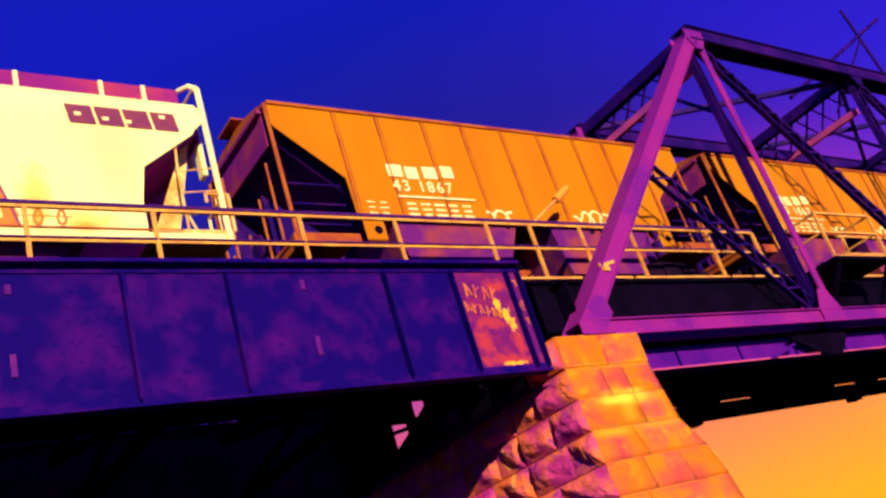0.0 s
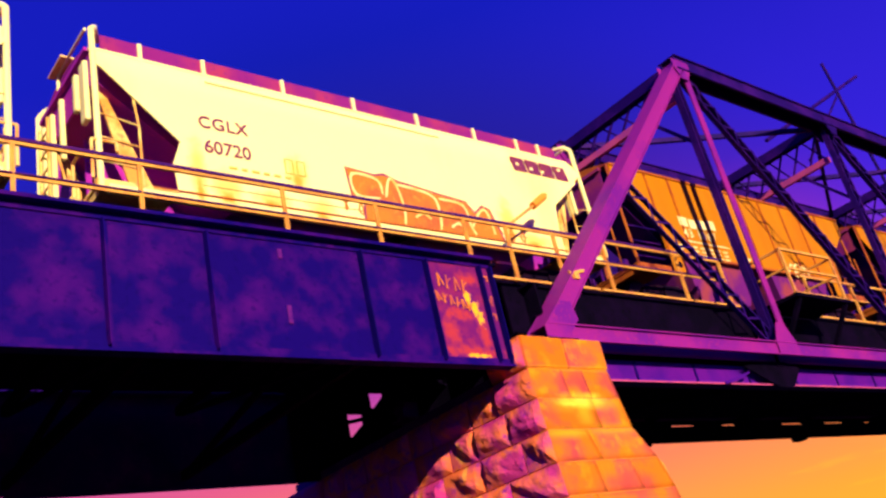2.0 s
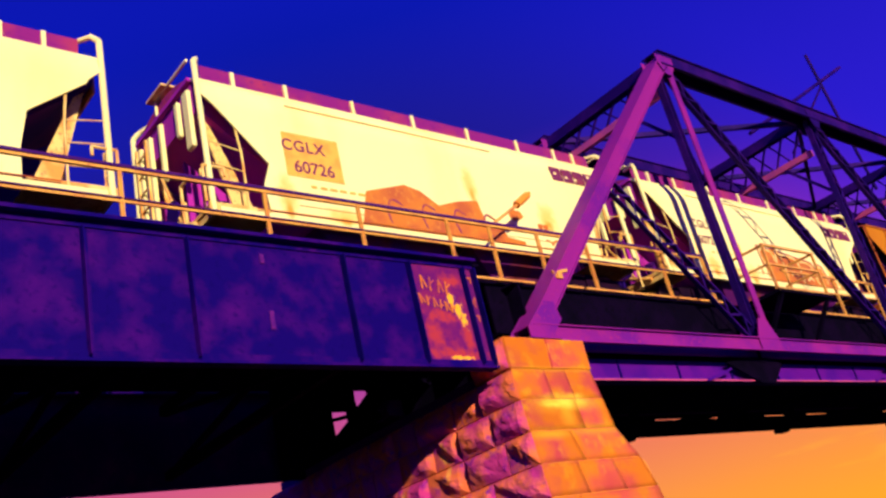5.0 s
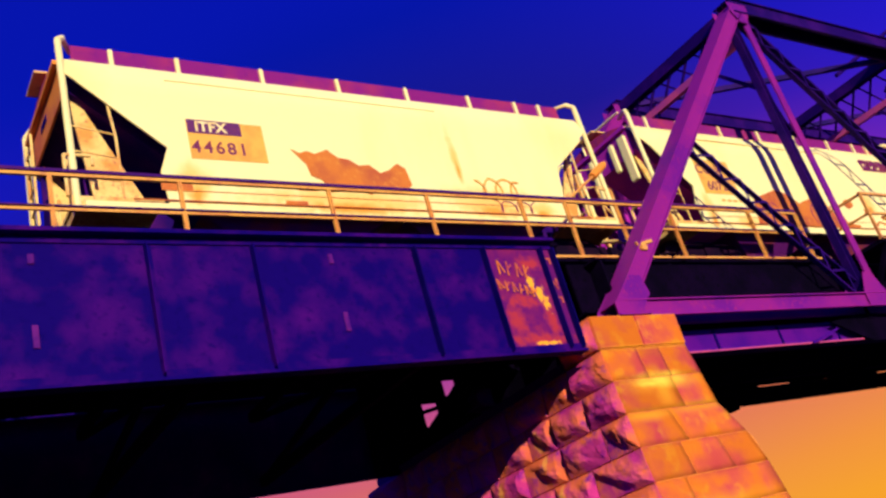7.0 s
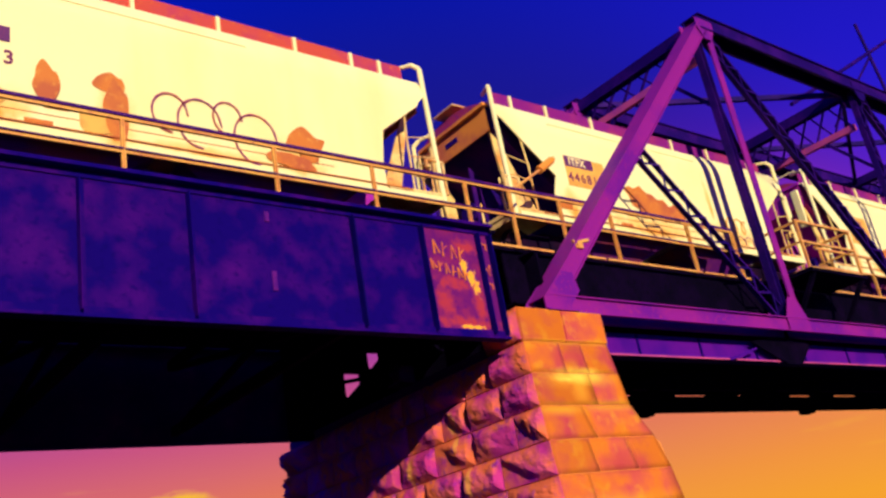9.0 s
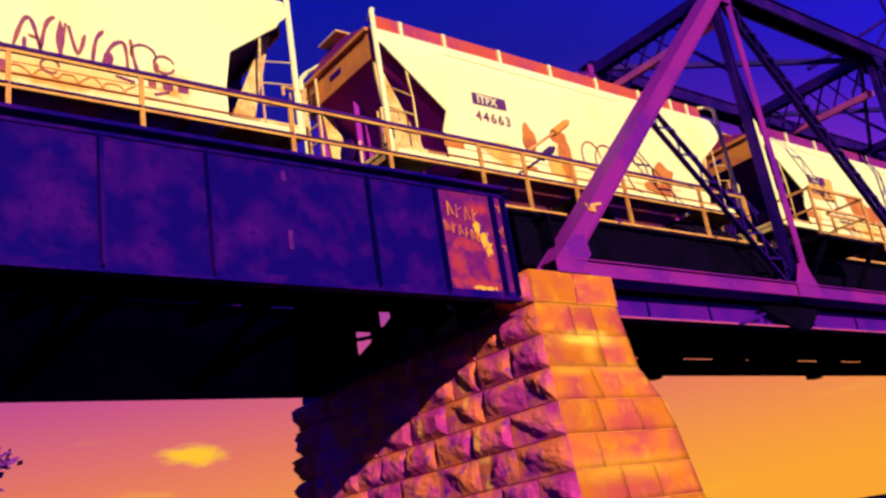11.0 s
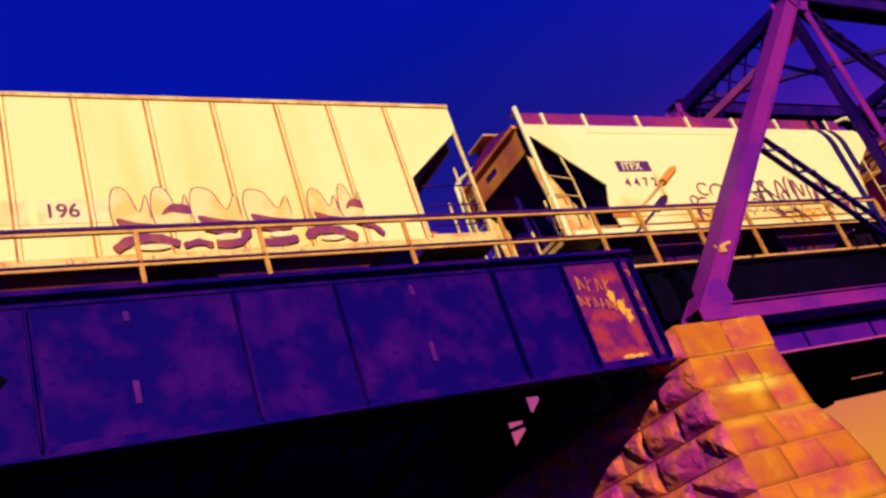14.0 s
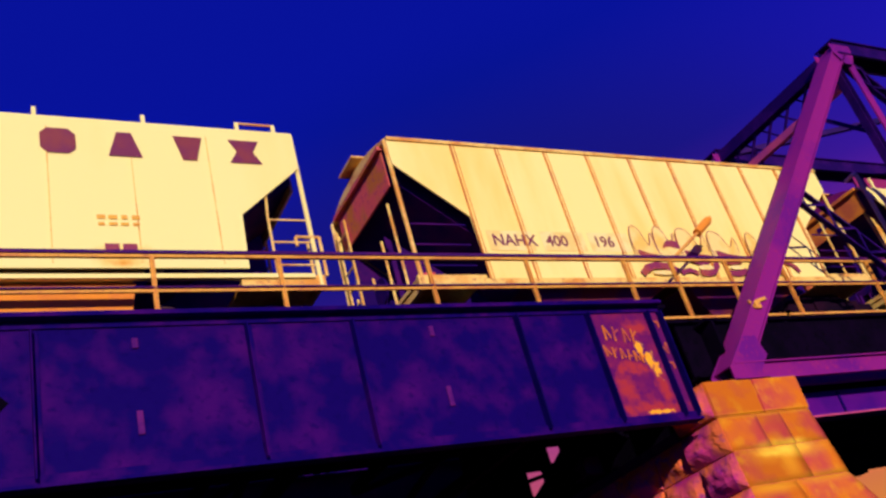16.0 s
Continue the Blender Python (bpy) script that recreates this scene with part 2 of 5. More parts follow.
GROUND = material("river_bank_soil", (0.006, 0.005, 0.016), 0.98, 0, (0.01, 0.007, 0.022), (0.004, 0.003, 0.01), 0.3, 4, 0.6, spec=0.02)
LEAF = material("leaf", (0.22, 0.018, 0.36), 0.7, 0, (0.4, 0.05, 0.24), (0.02, 0.004, 0.16), 7.0, 9, 0.1, (0.48, 0.68), vary=0.3)
LOW_PLATE = material("lower_plate_paint", (0.09, 0.004, 0.26), 0.6, 0, (0.05, 0.003, 0.24), None, 0.9, 10, 0.1, spec=0.05)
# pink that stands for sunlight on steel edges and struts
PINK_EDGE = material("lit_edge_paint", (0.5, 0.07, 0.24), 0.7, 0, (0.36, 0.05, 0.28), None, 1.5, 12, 0.1, spec=0.05)
BARK = material("bark", (0.05, 0.015, 0.05), 0.9, 0, (0.03, 0.01, 0.04), None, 3, 12, 0.4)


# ---- mesh helpers ----
def stained(m, spots, colour, world=True, fray=0.9, edge=(0.75, 1.25), grain=5.0):
    """Soft-edged stains with a frayed outline on a material. spots: (place, half sizes), in the world or in the object's own space."""
    nt = m.node_tree
    n, l = nt.nodes, nt.links
    b = n["Principled BSDF"]
    was = b.inputs["Base Color"].links[0].from_socket
    src = n.new("ShaderNodeNewGeometry").outputs["Position"] if world else n.new("ShaderNodeTexCoord").outputs["Object"]
    no = n.new("ShaderNodeTexNoise")
    no.inputs["Scale"].default_value = grain
    no.inputs["Detail"].default_value = 4
    l.new(src, no.inputs["Vector"])
    total = None
    for at, size in spots:
        a = n.new("ShaderNodeVectorMath")
        a.operation = "SUBTRACT"
        a.inputs[1].default_value = at
        l.new(src, a.inputs[0])
        q = n.new("ShaderNodeVectorMath")
        q.operation = "DIVIDE"
        q.inputs[1].default_value = size
        l.new(a.outputs[0], q.inputs[0])
        d = n.new("ShaderNodeVectorMath")
        d.operation = "LENGTH"
        l.new(q.outputs[0], d.inputs[0])
        total_new = d.outputs["Value"]
        if total is None:
            total = total_new
        else:
            mn = n.new("ShaderNodeMath")
            mn.operation = "MINIMUM"
            l.new(total, mn.inputs[0])
            l.new(total_new, mn.inputs[1])
            total = mn.outputs[0]
    f = n.new("ShaderNodeMath")
    f.operation = "MULTIPLY_ADD"
    f.inputs[1].default_value = fray
    l.new(no.outputs[0], f.inputs[0])
    l.new(total, f.inputs[2])
    r = n.new("ShaderNodeMapRange")
    r.interpolation_type = "SMOOTHSTEP"
    r.inputs[1].default_value, r.inputs[2].default_value = edge[1] + fray * 0.5 - 0.1, edge[0] + fray * 0.5 - 0.3
    l.new(f.outputs[0], r.inputs[0])
    x = n.new("ShaderNodeMix")
    x.data_type = "RGBA"
    l.new(r.outputs[0], x.inputs[0])
    l.new(was, x.inputs[6])
    x.inputs[7].default_value = (*colour, 1)
    l.new(x.outputs[2], b.inputs["Base Color"])
    return m


# lime on the pier, a painted-over splash and rust on the girder's end panel
stained(STONE_SMOOTH, [((12.7, -0.45, 3.3), (0.75, 2, 0.26)), ((12.0, -0.3, 2.2), (0.7, 2, 0.3)), ((12.1, -0.2, 5.25), (0.5, 2, 0.12))], (0.46, 0.06, 0.06), fray=1.0, edge=(0.2, 1.6), grain=3)
stained(STONE_SMOOTH, [((12.25, -0.2, 4.86), (0.85, 2, 0.16)), ((12.2, -0.2, 4.72), (0.2, 2, 0.35)), ((12.9, -0.2, 4.36), (0.9, 2, 0.1)), ((12.3, -0.2, 5.54), (1.4, 2, 0.05)), ((11.6, -0.3, 4.3), (0.6, 2, 0.1)), ((12.3, -0.5, 2.6), (1.4, 2, 0.2))], (0.68, 0.3, 0.02), fray=1.0, edge=(0.1, 1.8), grain=3)
stained(STONE_SMOOTH, [((12.25, -0.2, 4.9), (0.62, 2, 0.15)), ((12.55, -0.2, 4.97), (0.3, 2, 0.1)), ((12.0, -0.2, 4.84), (0.4, 2, 0.07))], (0.9, 0.62, 0.07), fray=1.0, edge=(0.2, 1.5))
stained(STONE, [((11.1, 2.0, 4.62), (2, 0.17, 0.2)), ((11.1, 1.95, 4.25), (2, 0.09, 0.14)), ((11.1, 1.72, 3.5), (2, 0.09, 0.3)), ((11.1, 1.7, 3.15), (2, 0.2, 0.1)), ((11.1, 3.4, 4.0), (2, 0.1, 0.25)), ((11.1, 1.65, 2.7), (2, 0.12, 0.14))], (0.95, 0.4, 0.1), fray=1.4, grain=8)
stained(GIRDER_RUST, [((10.1, 0, 5.85), (0.8, 2, 0.14)), ((9.75, 0, 6.2), (0.2, 2, 0.3)), ((10.35, 0, 7.25), (0.3, 2, 0.15)), ((10.0, 0, 6.55), (0.4, 2, 0.14)), ((10.5, 0, 6.2), (0.15, 2, 0.4))], (0.36, 0.03, 0.06), fray=2.4, edge=(0.4, 1.4), grain=7)
stained(GIRDER_RUST, [((10.3, 0, 6.88), (0.11, 2, 0.12)), ((10.42, 0, 6.7), (0.12, 2, 0.16)), ((10.5, 0, 6.48), (0.08, 2, 0.18)), ((10.25, 0, 5.78), (0.3, 2, 0.04))], (0.9, 0.4, 0.03), fray=2.6, edge=(0.75, 1.15), grain=9)


def box(bm, cx, cy, cz, sx, sy, sz, rot=None):
    m = Matrix.Translation((cx, cy, cz)) @ (rot or Matrix()) @ Matrix.Diagonal((sx, sy, sz, 1))
    return bmesh.ops.create_cube(bm, size=1.0, matrix=m)["verts"]


def beam(bm, p, q, w, d, up=(0, 0, 1)):
    """A straight bar from p to q, w wide sideways and d deep."""
    p, q = Vector(p), Vector(q)
    z = (q - p).normalized()
    u = Vector(up)
    if abs(z.dot(u)) > 0.98:
        u = Vector((1, 0, 0))
    x = u.cross(z).normalized()
    y = z.cross(x)
    rot = Matrix((x, y, z)).transposed().to_4x4()
    m = Matrix.Translation((p + q) / 2) @ rot @ Matrix.Diagonal((w, d, (q - p).length, 1))
    return bmesh.ops.create_cube(bm, size=1.0, matrix=m)["verts"]


def rod(bm, p, q, r, sides=8):
    p, q = Vector(p), Vector(q)
    rot = (q - p).to_track_quat("Z", "Y").to_matrix().to_4x4()
    bmesh.ops.create_cone(bm, cap_ends=True, segments=sides, radius1=r, radius2=r, depth=(q - p).length, matrix=Matrix.Translation((p + q) / 2) @ rot)


def prism(bm, outline, y0, y1):
    """An outline in x, z pulled from y0 to y1."""
    a = [bm.verts.new((x, y0, z)) for x, z in outline]
    b = [bm.verts.new((x, y1, z)) for x, z in outline]
    k = len(outline)
    bm.faces.new(a)
    bm.faces.new(b[::-1])
    for i in range(k):
        bm.faces.new((a[i], b[i], b[(i + 1) % k], a[(i + 1) % k]))


def profile(bm, p, q, pts):
    """A section given by points (sideways in the upright plane of the bar, along y), pulled from p to q as one piece."""
    p, q = Vector(p), Vector(q)
    d = (q - p).normalized()
    u = Vector((0, 1, 0)).cross(d).normalized()
    v = Vector((0, 1, 0))
    a = [bm.verts.new(p + u * x + v * y) for x, y in pts]
    b = [bm.verts.new(q + u * x + v * y) for x, y in pts]
    k = len(pts)
    bm.faces.new(a)
    bm.faces.new(b[::-1])
    for i in range(k):
        bm.faces.new((a[i], b[i], b[(i + 1) % k], a[(i + 1) % k]))


def soften(bm, w, seg=1):
    bmesh.ops.bevel(bm, geom=[e for e in bm.edges if e.calc_face_angle(0) > 0.6], offset=w, segments=seg, affect="EDGES", clamp_overlap=True)


def part(name, bm, mat, parent=None, label="", smooth=False):
    bmesh.ops.recalc_face_normals(bm, faces=bm.faces)
    me = bpy.data.meshes.new(name)
    bm.to_mesh(me)
    bm.free()
    me.materials.append(mat)
    if smooth:
        for f in me.polygons:
            f.use_smooth = True
    ob = new(name, me)
    ob.parent = parent
    if label:
        ob["label"] = label
    return ob


def thing(name, label, category, group="", kind="", at=(0, 0, 0)):
    ob = new(name)
    ob.location = at
    return tagged(ob, label, category, group, kind)


def one(name, mat, parent, make, label="", smooth=False):
    bm = bmesh.new()
    make(bm)
    return part(name, bm, mat, parent, label, smooth)


# ---- ground ----
def build_ground():
    bm = bmesh.new()
    k = 60
    grid = []
    for i in range(k + 1):
        row = []
        for j in range(k + 1):
            u, v = (i / k * 2 - 1), (j / k * 2 - 1)
            x, y = 2500 * u * abs(u) ** 1.6, 2500 * v * abs(v) ** 1.6
            z = 0.12 * noise.noise((x * 0.15, y * 0.15, 0)) - 0.05 if abs(x) < 200 else -0.05
            row.append(bm.verts.new((x, y, z)))
        grid.append(row)
    for i in range(k):
        for j in range(k):
            bm.faces.new((grid[i][j], grid[i + 1][j], grid[i + 1][j + 1], grid[i][j + 1]))
    ob = part("ground", bm, GROUND, None, "", True)
    tagged(ob, "dark uneven soil of the river bank under the bridge", "ground", kind="structure")


build_ground()


# ---- plate girder spans ----
STIFF = [1.24, 3.83, 5.33, 8.05, 9.42]
GZ0, GZ1 = 5.61, 7.56


def build_girder(x0, x1, y, sign, stiffeners, label, rusty=None):
    """One riveted plate girder; sign: the side (-1 towards the bank of the camera) on which its stiffeners show."""
    g = thing("plate_girder", label, "girder", at=((x0 + x1) / 2, y, GZ0))
    c = (x0 + x1) / 2
    h = GZ1 - GZ0
    edge = rusty if rusty else x1
    one("web", GIRDER_PAINT, g, lambda bm: box(bm, (x0 + edge) / 2 - c, -sign * 0.012, h / 2, edge - x0, 0.024, h))
    if rusty:
        one("end_panel", GIRDER_RUST, g, lambda bm: box(bm, (edge + x1) / 2 - c, -sign * 0.012, h / 2, x1 - edge, 0.024, h), "rusty end panel marked with graffiti")
    top = [(0.0, -0.17), (0.0, 0.17), (0.05, 0.17), (0.05, 0.15), (0.07, 0.15), (0.07, -0.15), (0.05, -0.15), (0.05, -0.17)]
    one("top_flange", GIRDER_PAINT, g, lambda bm: profile(bm, (x1 - c, 0, h + 0.065), (x0 - c, 0, h + 0.065), top))
    one("flange_angle", GIRDER_PAINT, g, lambda bm: box(bm, 0, sign * 0.014, h + 0.016, x1 - x0, 0.028, 0.098))
    foot = [(-0.04, -0.11), (-0.04, 0.11), (0.0, 0.11), (0.0, sign * 0.024 + 0.012), (0.12, sign * 0.024 + 0.012), (0.12, sign * 0.024 - 0.012), (0.0, sign * 0.024 - 0.012), (0.0, -0.11)]
    one("bottom_flange", GIRDER_PAINT, g, lambda bm: profile(bm, (x1 - c, 0, 0), (x0 - c, 0, 0), foot))
    bm = bmesh.new()
    box(bm, 0, sign * 0.07, h / 2, 0.016, 0.14, h - 0.1)
    box(bm, 0.045, sign * 0.008, h / 2, 0.09, 0.016, h - 0.1)
    heavy = bmesh.new()
    box(heavy, 0, sign * 0.07, h / 2, 0.02, 0.14, h - 0.1)
    box(heavy, 0.06, sign * 0.008, h / 2, 0.1, 0.016, h - 0.1)
    first = dark = None
    for x in stiffeners:
        if first is None:
            first = part("stiffener", bm, GIRDER_PAINT, g)
        else:
            # these stiffeners carry their shadow line as a darker colour
            if x > 7 and rusty:
                dark = dark or part("stiffener", heavy, GIRDER_SHADE_SEAM, g)
                o = dark if not dark.location.x else new("stiffener", dark.data)
            else:
                o = new("stiffener", first.data)
            o.parent = g
            first_done = o
        (first if x == stiffeners[0] else first_done).location = (x - c, 0, 0)
    return g


near = build_girder(-22.8, GIRDER_END, 0.0, -1, [-20.5, -17.8, -15.1, -12.4, -9.7, -7.0, -4.2, -1.5] + STIFF + [10.66, 10.93],
                    "dark violet riveted plate girder with faded blotches, carrying the track", 9.42)


def girder_fittings():
    """Flat pale splice plates and blots on the web, and the spray marks of the end panel."""
    c = (-22.8 + GIRDER_END) / 2
    plate = material("splice_plate_paint", (0.11, 0.008, 0.2), 0.6, 0, (0.06, 0.004, 0.18), None, 6, 16, 0.1, spec=0.06)
    for x, z, hgt in ((6.57, 7.32, 0.16), (6.6, 6.3, 0.3), (2.42, 7.3, 0.14), (2.4, 6.26, 0.3)):
        bm = bmesh.new()
        box(bm, 0, 0, 0, 0.075, 0.02, hgt)
        soften(bm, 0.004)
        o = part("splice_plate", bm, plate, near)
        o.location = (x - c, -0.012, z - GZ0)
    rng = random.Random(5)
    ink_a = material("spray_orange_on_steel", (0.6, 0.15, 0.02), 0.7, 0, (0.36, 0.05, 0.08), None, 4, 20, 0)
    # two rows of marks that nobody could read: plain upright and slanted bars
    for z, x0, x1, hgt, n in ((7.18, 9.68, 10.4, 0.26, 4), (6.86, 9.6, 10.4, 0.19, 6)):
        for k in range(n):
            bm = bmesh.new()
            x = x0 + (x1 - x0) * k / n - c
            lean, w = rng.uniform(-0.04, 0.04), (x1 - x0) / n * 0.62
            zl = z - GZ0 - hgt / 2 - 0.03 * k
            beam(bm, (x, -0.016, zl), (x + lean, -0.016, zl + hgt), 0.034, 0.006, (0, 1, 0))
            if k % 2:
                beam(bm, (x, -0.017, zl + hgt * 0.5), (x + w, -0.017, zl + hgt * rng.uniform(0.3, 0.9)), 0.03, 0.006, (0, 1, 0))
            else:
                beam(bm, (x + lean, -0.017, zl + hgt), (x + w, -0.017, zl + hgt * 0.1), 0.03, 0.006, (0, 1, 0))
            part("spray_mark", bm, ink_a, near, "orange spray-painted mark")
    for z in (7.25, 6.85, 6.5):
        bm = bmesh.new()
        beam(bm, (10.74 - c, -0.02, z - GZ0 - 0.12), (10.73 - c, -0.02, z - GZ0 + 0.12), 0.035, 0.008, (0, 1, 0))
        beam(bm, (10.74 - c, -0.021, z - GZ0 + 0.1), (10.86 - c, -0.021, z - GZ0 - (0.1 if z == 6.85 else -0.08)), 0.03, 0.008, (0, 1, 0))
        beam(bm, (10.86 - c, -0.02, z - GZ0 - 0.02), (10.86 - c, -0.02, z - GZ0 + 0.1), 0.03, 0.008, (0, 1, 0))
        part("spray_mark", bm, ink_a, near, "orange spray-painted scrawl")


girder_fittings()


def girder_dark_patch():
    rng = random.Random(2)
    c = (-22.8 + GIRDER_END) / 2
    # flat black patch stands in for a dark tree shape before the web
    for x, z, rx, rz in ((0.55, 6.5, 0.4, 0.55),):
        ragged = [0.75 + 0.35 * math.sin(i * 0.9) * math.sin(i * 0.37 + 1) + rng.uniform(-0.12, 0.12) for i in range(35)]
        pts = [(x - c + rx * math.cos(0.18 * i) * k, z - GZ0 + rz * math.sin(0.18 * i) * k) for i, k in enumerate(ragged)]
        one("soot_stain", DECK_DARK, near, lambda bm: prism(bm, pts, -0.008, -0.002), "ragged black patch in place of a dark tree shape")


girder_dark_patch()
build_girder(-22.8, GIRDER_END, 7.3, 1, [-20 + 2.7 * i for i in range(12)], "dark riveted plate girder along the far edge of the deck")


def build_cross_frames():
    for i in range(9):
        x = -20.0 + 3.5 * i
        f = thing("cross_frame", "black steel cross frame between the plate girders", "bracing", "cross frames under the deck", at=(x, 3.6, GZ0))
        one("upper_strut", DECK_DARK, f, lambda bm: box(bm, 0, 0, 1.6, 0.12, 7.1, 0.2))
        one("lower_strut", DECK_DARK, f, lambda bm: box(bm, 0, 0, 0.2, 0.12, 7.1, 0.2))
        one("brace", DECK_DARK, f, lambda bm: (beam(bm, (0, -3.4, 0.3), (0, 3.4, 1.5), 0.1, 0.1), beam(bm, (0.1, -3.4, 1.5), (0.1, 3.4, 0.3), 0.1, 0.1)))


build_cross_frames()


def build_end_wall():
    """Plates and struts beyond the bridge seat, with small gaps to the sky."""
    w = thing("end_bracing", "black plates and struts over the bridge seat with small gaps", "bracing", at=(11.2, 7.0, 5.5))

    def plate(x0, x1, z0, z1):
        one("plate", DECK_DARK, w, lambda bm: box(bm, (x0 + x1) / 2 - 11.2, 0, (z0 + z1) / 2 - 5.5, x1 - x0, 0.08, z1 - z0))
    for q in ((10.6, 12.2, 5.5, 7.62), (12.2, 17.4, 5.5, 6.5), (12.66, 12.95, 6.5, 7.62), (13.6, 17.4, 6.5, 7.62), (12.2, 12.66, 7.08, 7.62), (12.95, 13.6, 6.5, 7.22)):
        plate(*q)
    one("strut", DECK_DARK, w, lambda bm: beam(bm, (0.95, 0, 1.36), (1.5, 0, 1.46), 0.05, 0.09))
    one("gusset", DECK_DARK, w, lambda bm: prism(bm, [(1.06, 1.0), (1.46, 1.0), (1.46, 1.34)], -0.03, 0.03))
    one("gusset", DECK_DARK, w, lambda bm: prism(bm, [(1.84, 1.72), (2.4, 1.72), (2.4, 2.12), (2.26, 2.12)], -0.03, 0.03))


build_end_wall()
for gx0, gx1 in ((-56.8, -22.8), (-90.8, -56.8), (71.0, 105.0), (105.0, 139.0)):
    build_girder(gx0, gx1, 0.0, -1, [gx0 + 2 + 2.7 * i for i in range(12)], "dark violet riveted plate girder of a further span")
    build_girder(gx0, gx1, 7.3, 1, [gx0 + 2 + 2.7 * i for i in range(12)], "dark riveted plate girder along the far edge of the deck")


# ---- deck, ties, rails ----
def build_deck():
    tr = thing("railway_track", "two worn steel rails on dark timber ties over the bridge", "track", kind="structure", at=(24, TRACK_Y, RAIL_TOP))
    for y in (-0.75, 0.75):
        one("rail", STEEL, tr, lambda bm: (box(bm, 0, y, -0.02, 230, 0.07, 0.04), box(bm, 0, y, -0.08, 230, 0.02, 0.1), box(bm, 0, y, -0.14, 230, 0.14, 0.02)))
    dk = thing("bridge_deck", "dark timber deck boards beneath the track", "deck", kind="structure", at=(24, 3.0, 7.7))
    one("boards", DECK_DARK, dk, lambda bm: (box(bm, -64.25, 0.5, -0.06, 102.9, 7.0, 0.06), box(bm, 52.1, 0.8, -0.06, 129.8, 6.4, 0.06)))
    one("tie_rows", DECK_DARK, dk, lambda bm: [box(bm, -115 + 0.52 * i, -0.35, 0.02, 0.24, 2.9, 0.2) for i in range(442)])
    one("tie_ends", DECK_DARK, dk, lambda bm: [box(bm, -24 + 0.52 * i, -2.3, -0.12, 0.22, 1.1, 0.18) for i in range(-40, -25)])


build_deck()


# ---- handrail ----
POSTS_GIRDER = [2.85, 4.65, 7.1, 9.0, 11.1]
POSTS_TRUSS = [12.22, 13.6, 15.13, 17.8]
HANDRAIL_Y = 0.46


def build_handrail():
    hr = thing("handrail", "pale painted two-rail steel handrail along the walkway", "railing", at=(10, HANDRAIL_Y, 7.6))

    def run(name, z, x0, x1, r):
        one(name, RAIL_PAINT, hr, lambda bm: box(bm, (x0 + x1) / 2 - 10, 0, z - 7.6, x1 - x0, r * 1.6, r * 2))

    run("top_rail", 8.85, -22, 19.6, 0.032)
    run("middle_rail", 8.3, -22, 19.6, 0.024)
    # dark flat bars added along the rails carry their shaded part
    for z, w in ((8.894, 0.05), (8.336, 0.022)):
        one("rail_cap", RAIL_SHADE, hr, lambda bm: box(bm, -11.2, -0.012, z - 7.6, 41.6, 0.075, w), "added dark bar for the rail's shaded part")
    first = None
    for x in [-21.3 + 2.4 * i for i in range(10)] + POSTS_GIRDER + POSTS_TRUSS + [19.6]:
        if first is None:
            bm = bmesh.new()
            box(bm, 0, 0, 0.62, 0.06, 0.05, 1.24)
            box(bm, 0, -0.02, 0.62, 0.012, 0.07, 1.2)
            box(bm, 0, 0, 0.03, 0.14, 0.1, 0.03)
            o = first = part("post", bm, RAIL_PAINT, hr)
        else:
            o = new("post", first.data)
            o.parent = hr
        o.location = (x - 10, 0, 0)
    # thin bright edge angle of the walkway over the truss floor
    for x0, x1 in ((11.35, 13.1), (13.2, 14.6), (14.7, 17.9), (18.0, 20.2)):
        one("edge_angle", RAIL_PAINT, hr, lambda bm: box(bm, (x0 + x1) / 2 - 10, -0.03, 0.02, x1 - x0, 0.05, 0.045))
    far = thing("handrail", "pale painted handrail of the outer refuge bay on the truss", "railing", at=(22, -0.6, 7.6))
    for x in (20.8, 23.3):
        one("post", RAIL_PAINT, far, lambda bm: box(bm, x - 22, 0, 0.62, 0.06, 0.06, 1.24))
        one("return_rail", RAIL_PAINT, far, lambda bm: (box(bm, x - 22, 0.5, 1.22, 0.05, 1.0, 0.06), box(bm, x - 22, 0.5, 0.7, 0.04, 1.0, 0.05)))
    one("top_rail", RAIL_PAINT, far, lambda bm: box(bm, 0.05, 0, 1.24, 2.6, 0.06, 0.06))
    one("middle_rail", RAIL_PAINT, far, lambda bm: box(bm, 0.05, 0, 0.7, 2.6, 0.05, 0.05))
    one("edge_angle", RAIL_PAINT, far, lambda bm: box(bm, 0.05, 0, 0.02, 2.6, 0.06, 0.05))
    one("platform", DECK_DARK, far, lambda bm: (box(bm, 0.05, 0.5, -0.05, 2.7, 1.15, 0.09), beam(bm, (-1.1, 0.75, -1.1), (-1.1, 0, -0.1), 0.1, 0.1), beam(bm, (1.2, 0.75, -1.1), (1.2, 0, -0.1), 0.1, 0.1)), "dark refuge platform on raking struts")
    on = thing("handrail", "pale painted two-rail handrail over the truss floor", "railing", at=(45, HANDRAIL_Y, 7.6))
    for z, w in ((1.24, 0.06), (0.7, 0.045), (0.02, 0.05)):
        one("rail", RAIL_PAINT, on, lambda bm: box(bm, 0, 0, z, 43, 0.05, w))
    bm = bmesh.new()
    box(bm, 0, 0, 0.62, 0.06, 0.06, 1.24)
    first = part("post", bm, RAIL_PAINT, on)
    for i in range(17):
        o = first if i == 0 else new("post", first.data)
        o.parent = on
        o.location = (-21.3 + 2.62 * i, 0, 0)
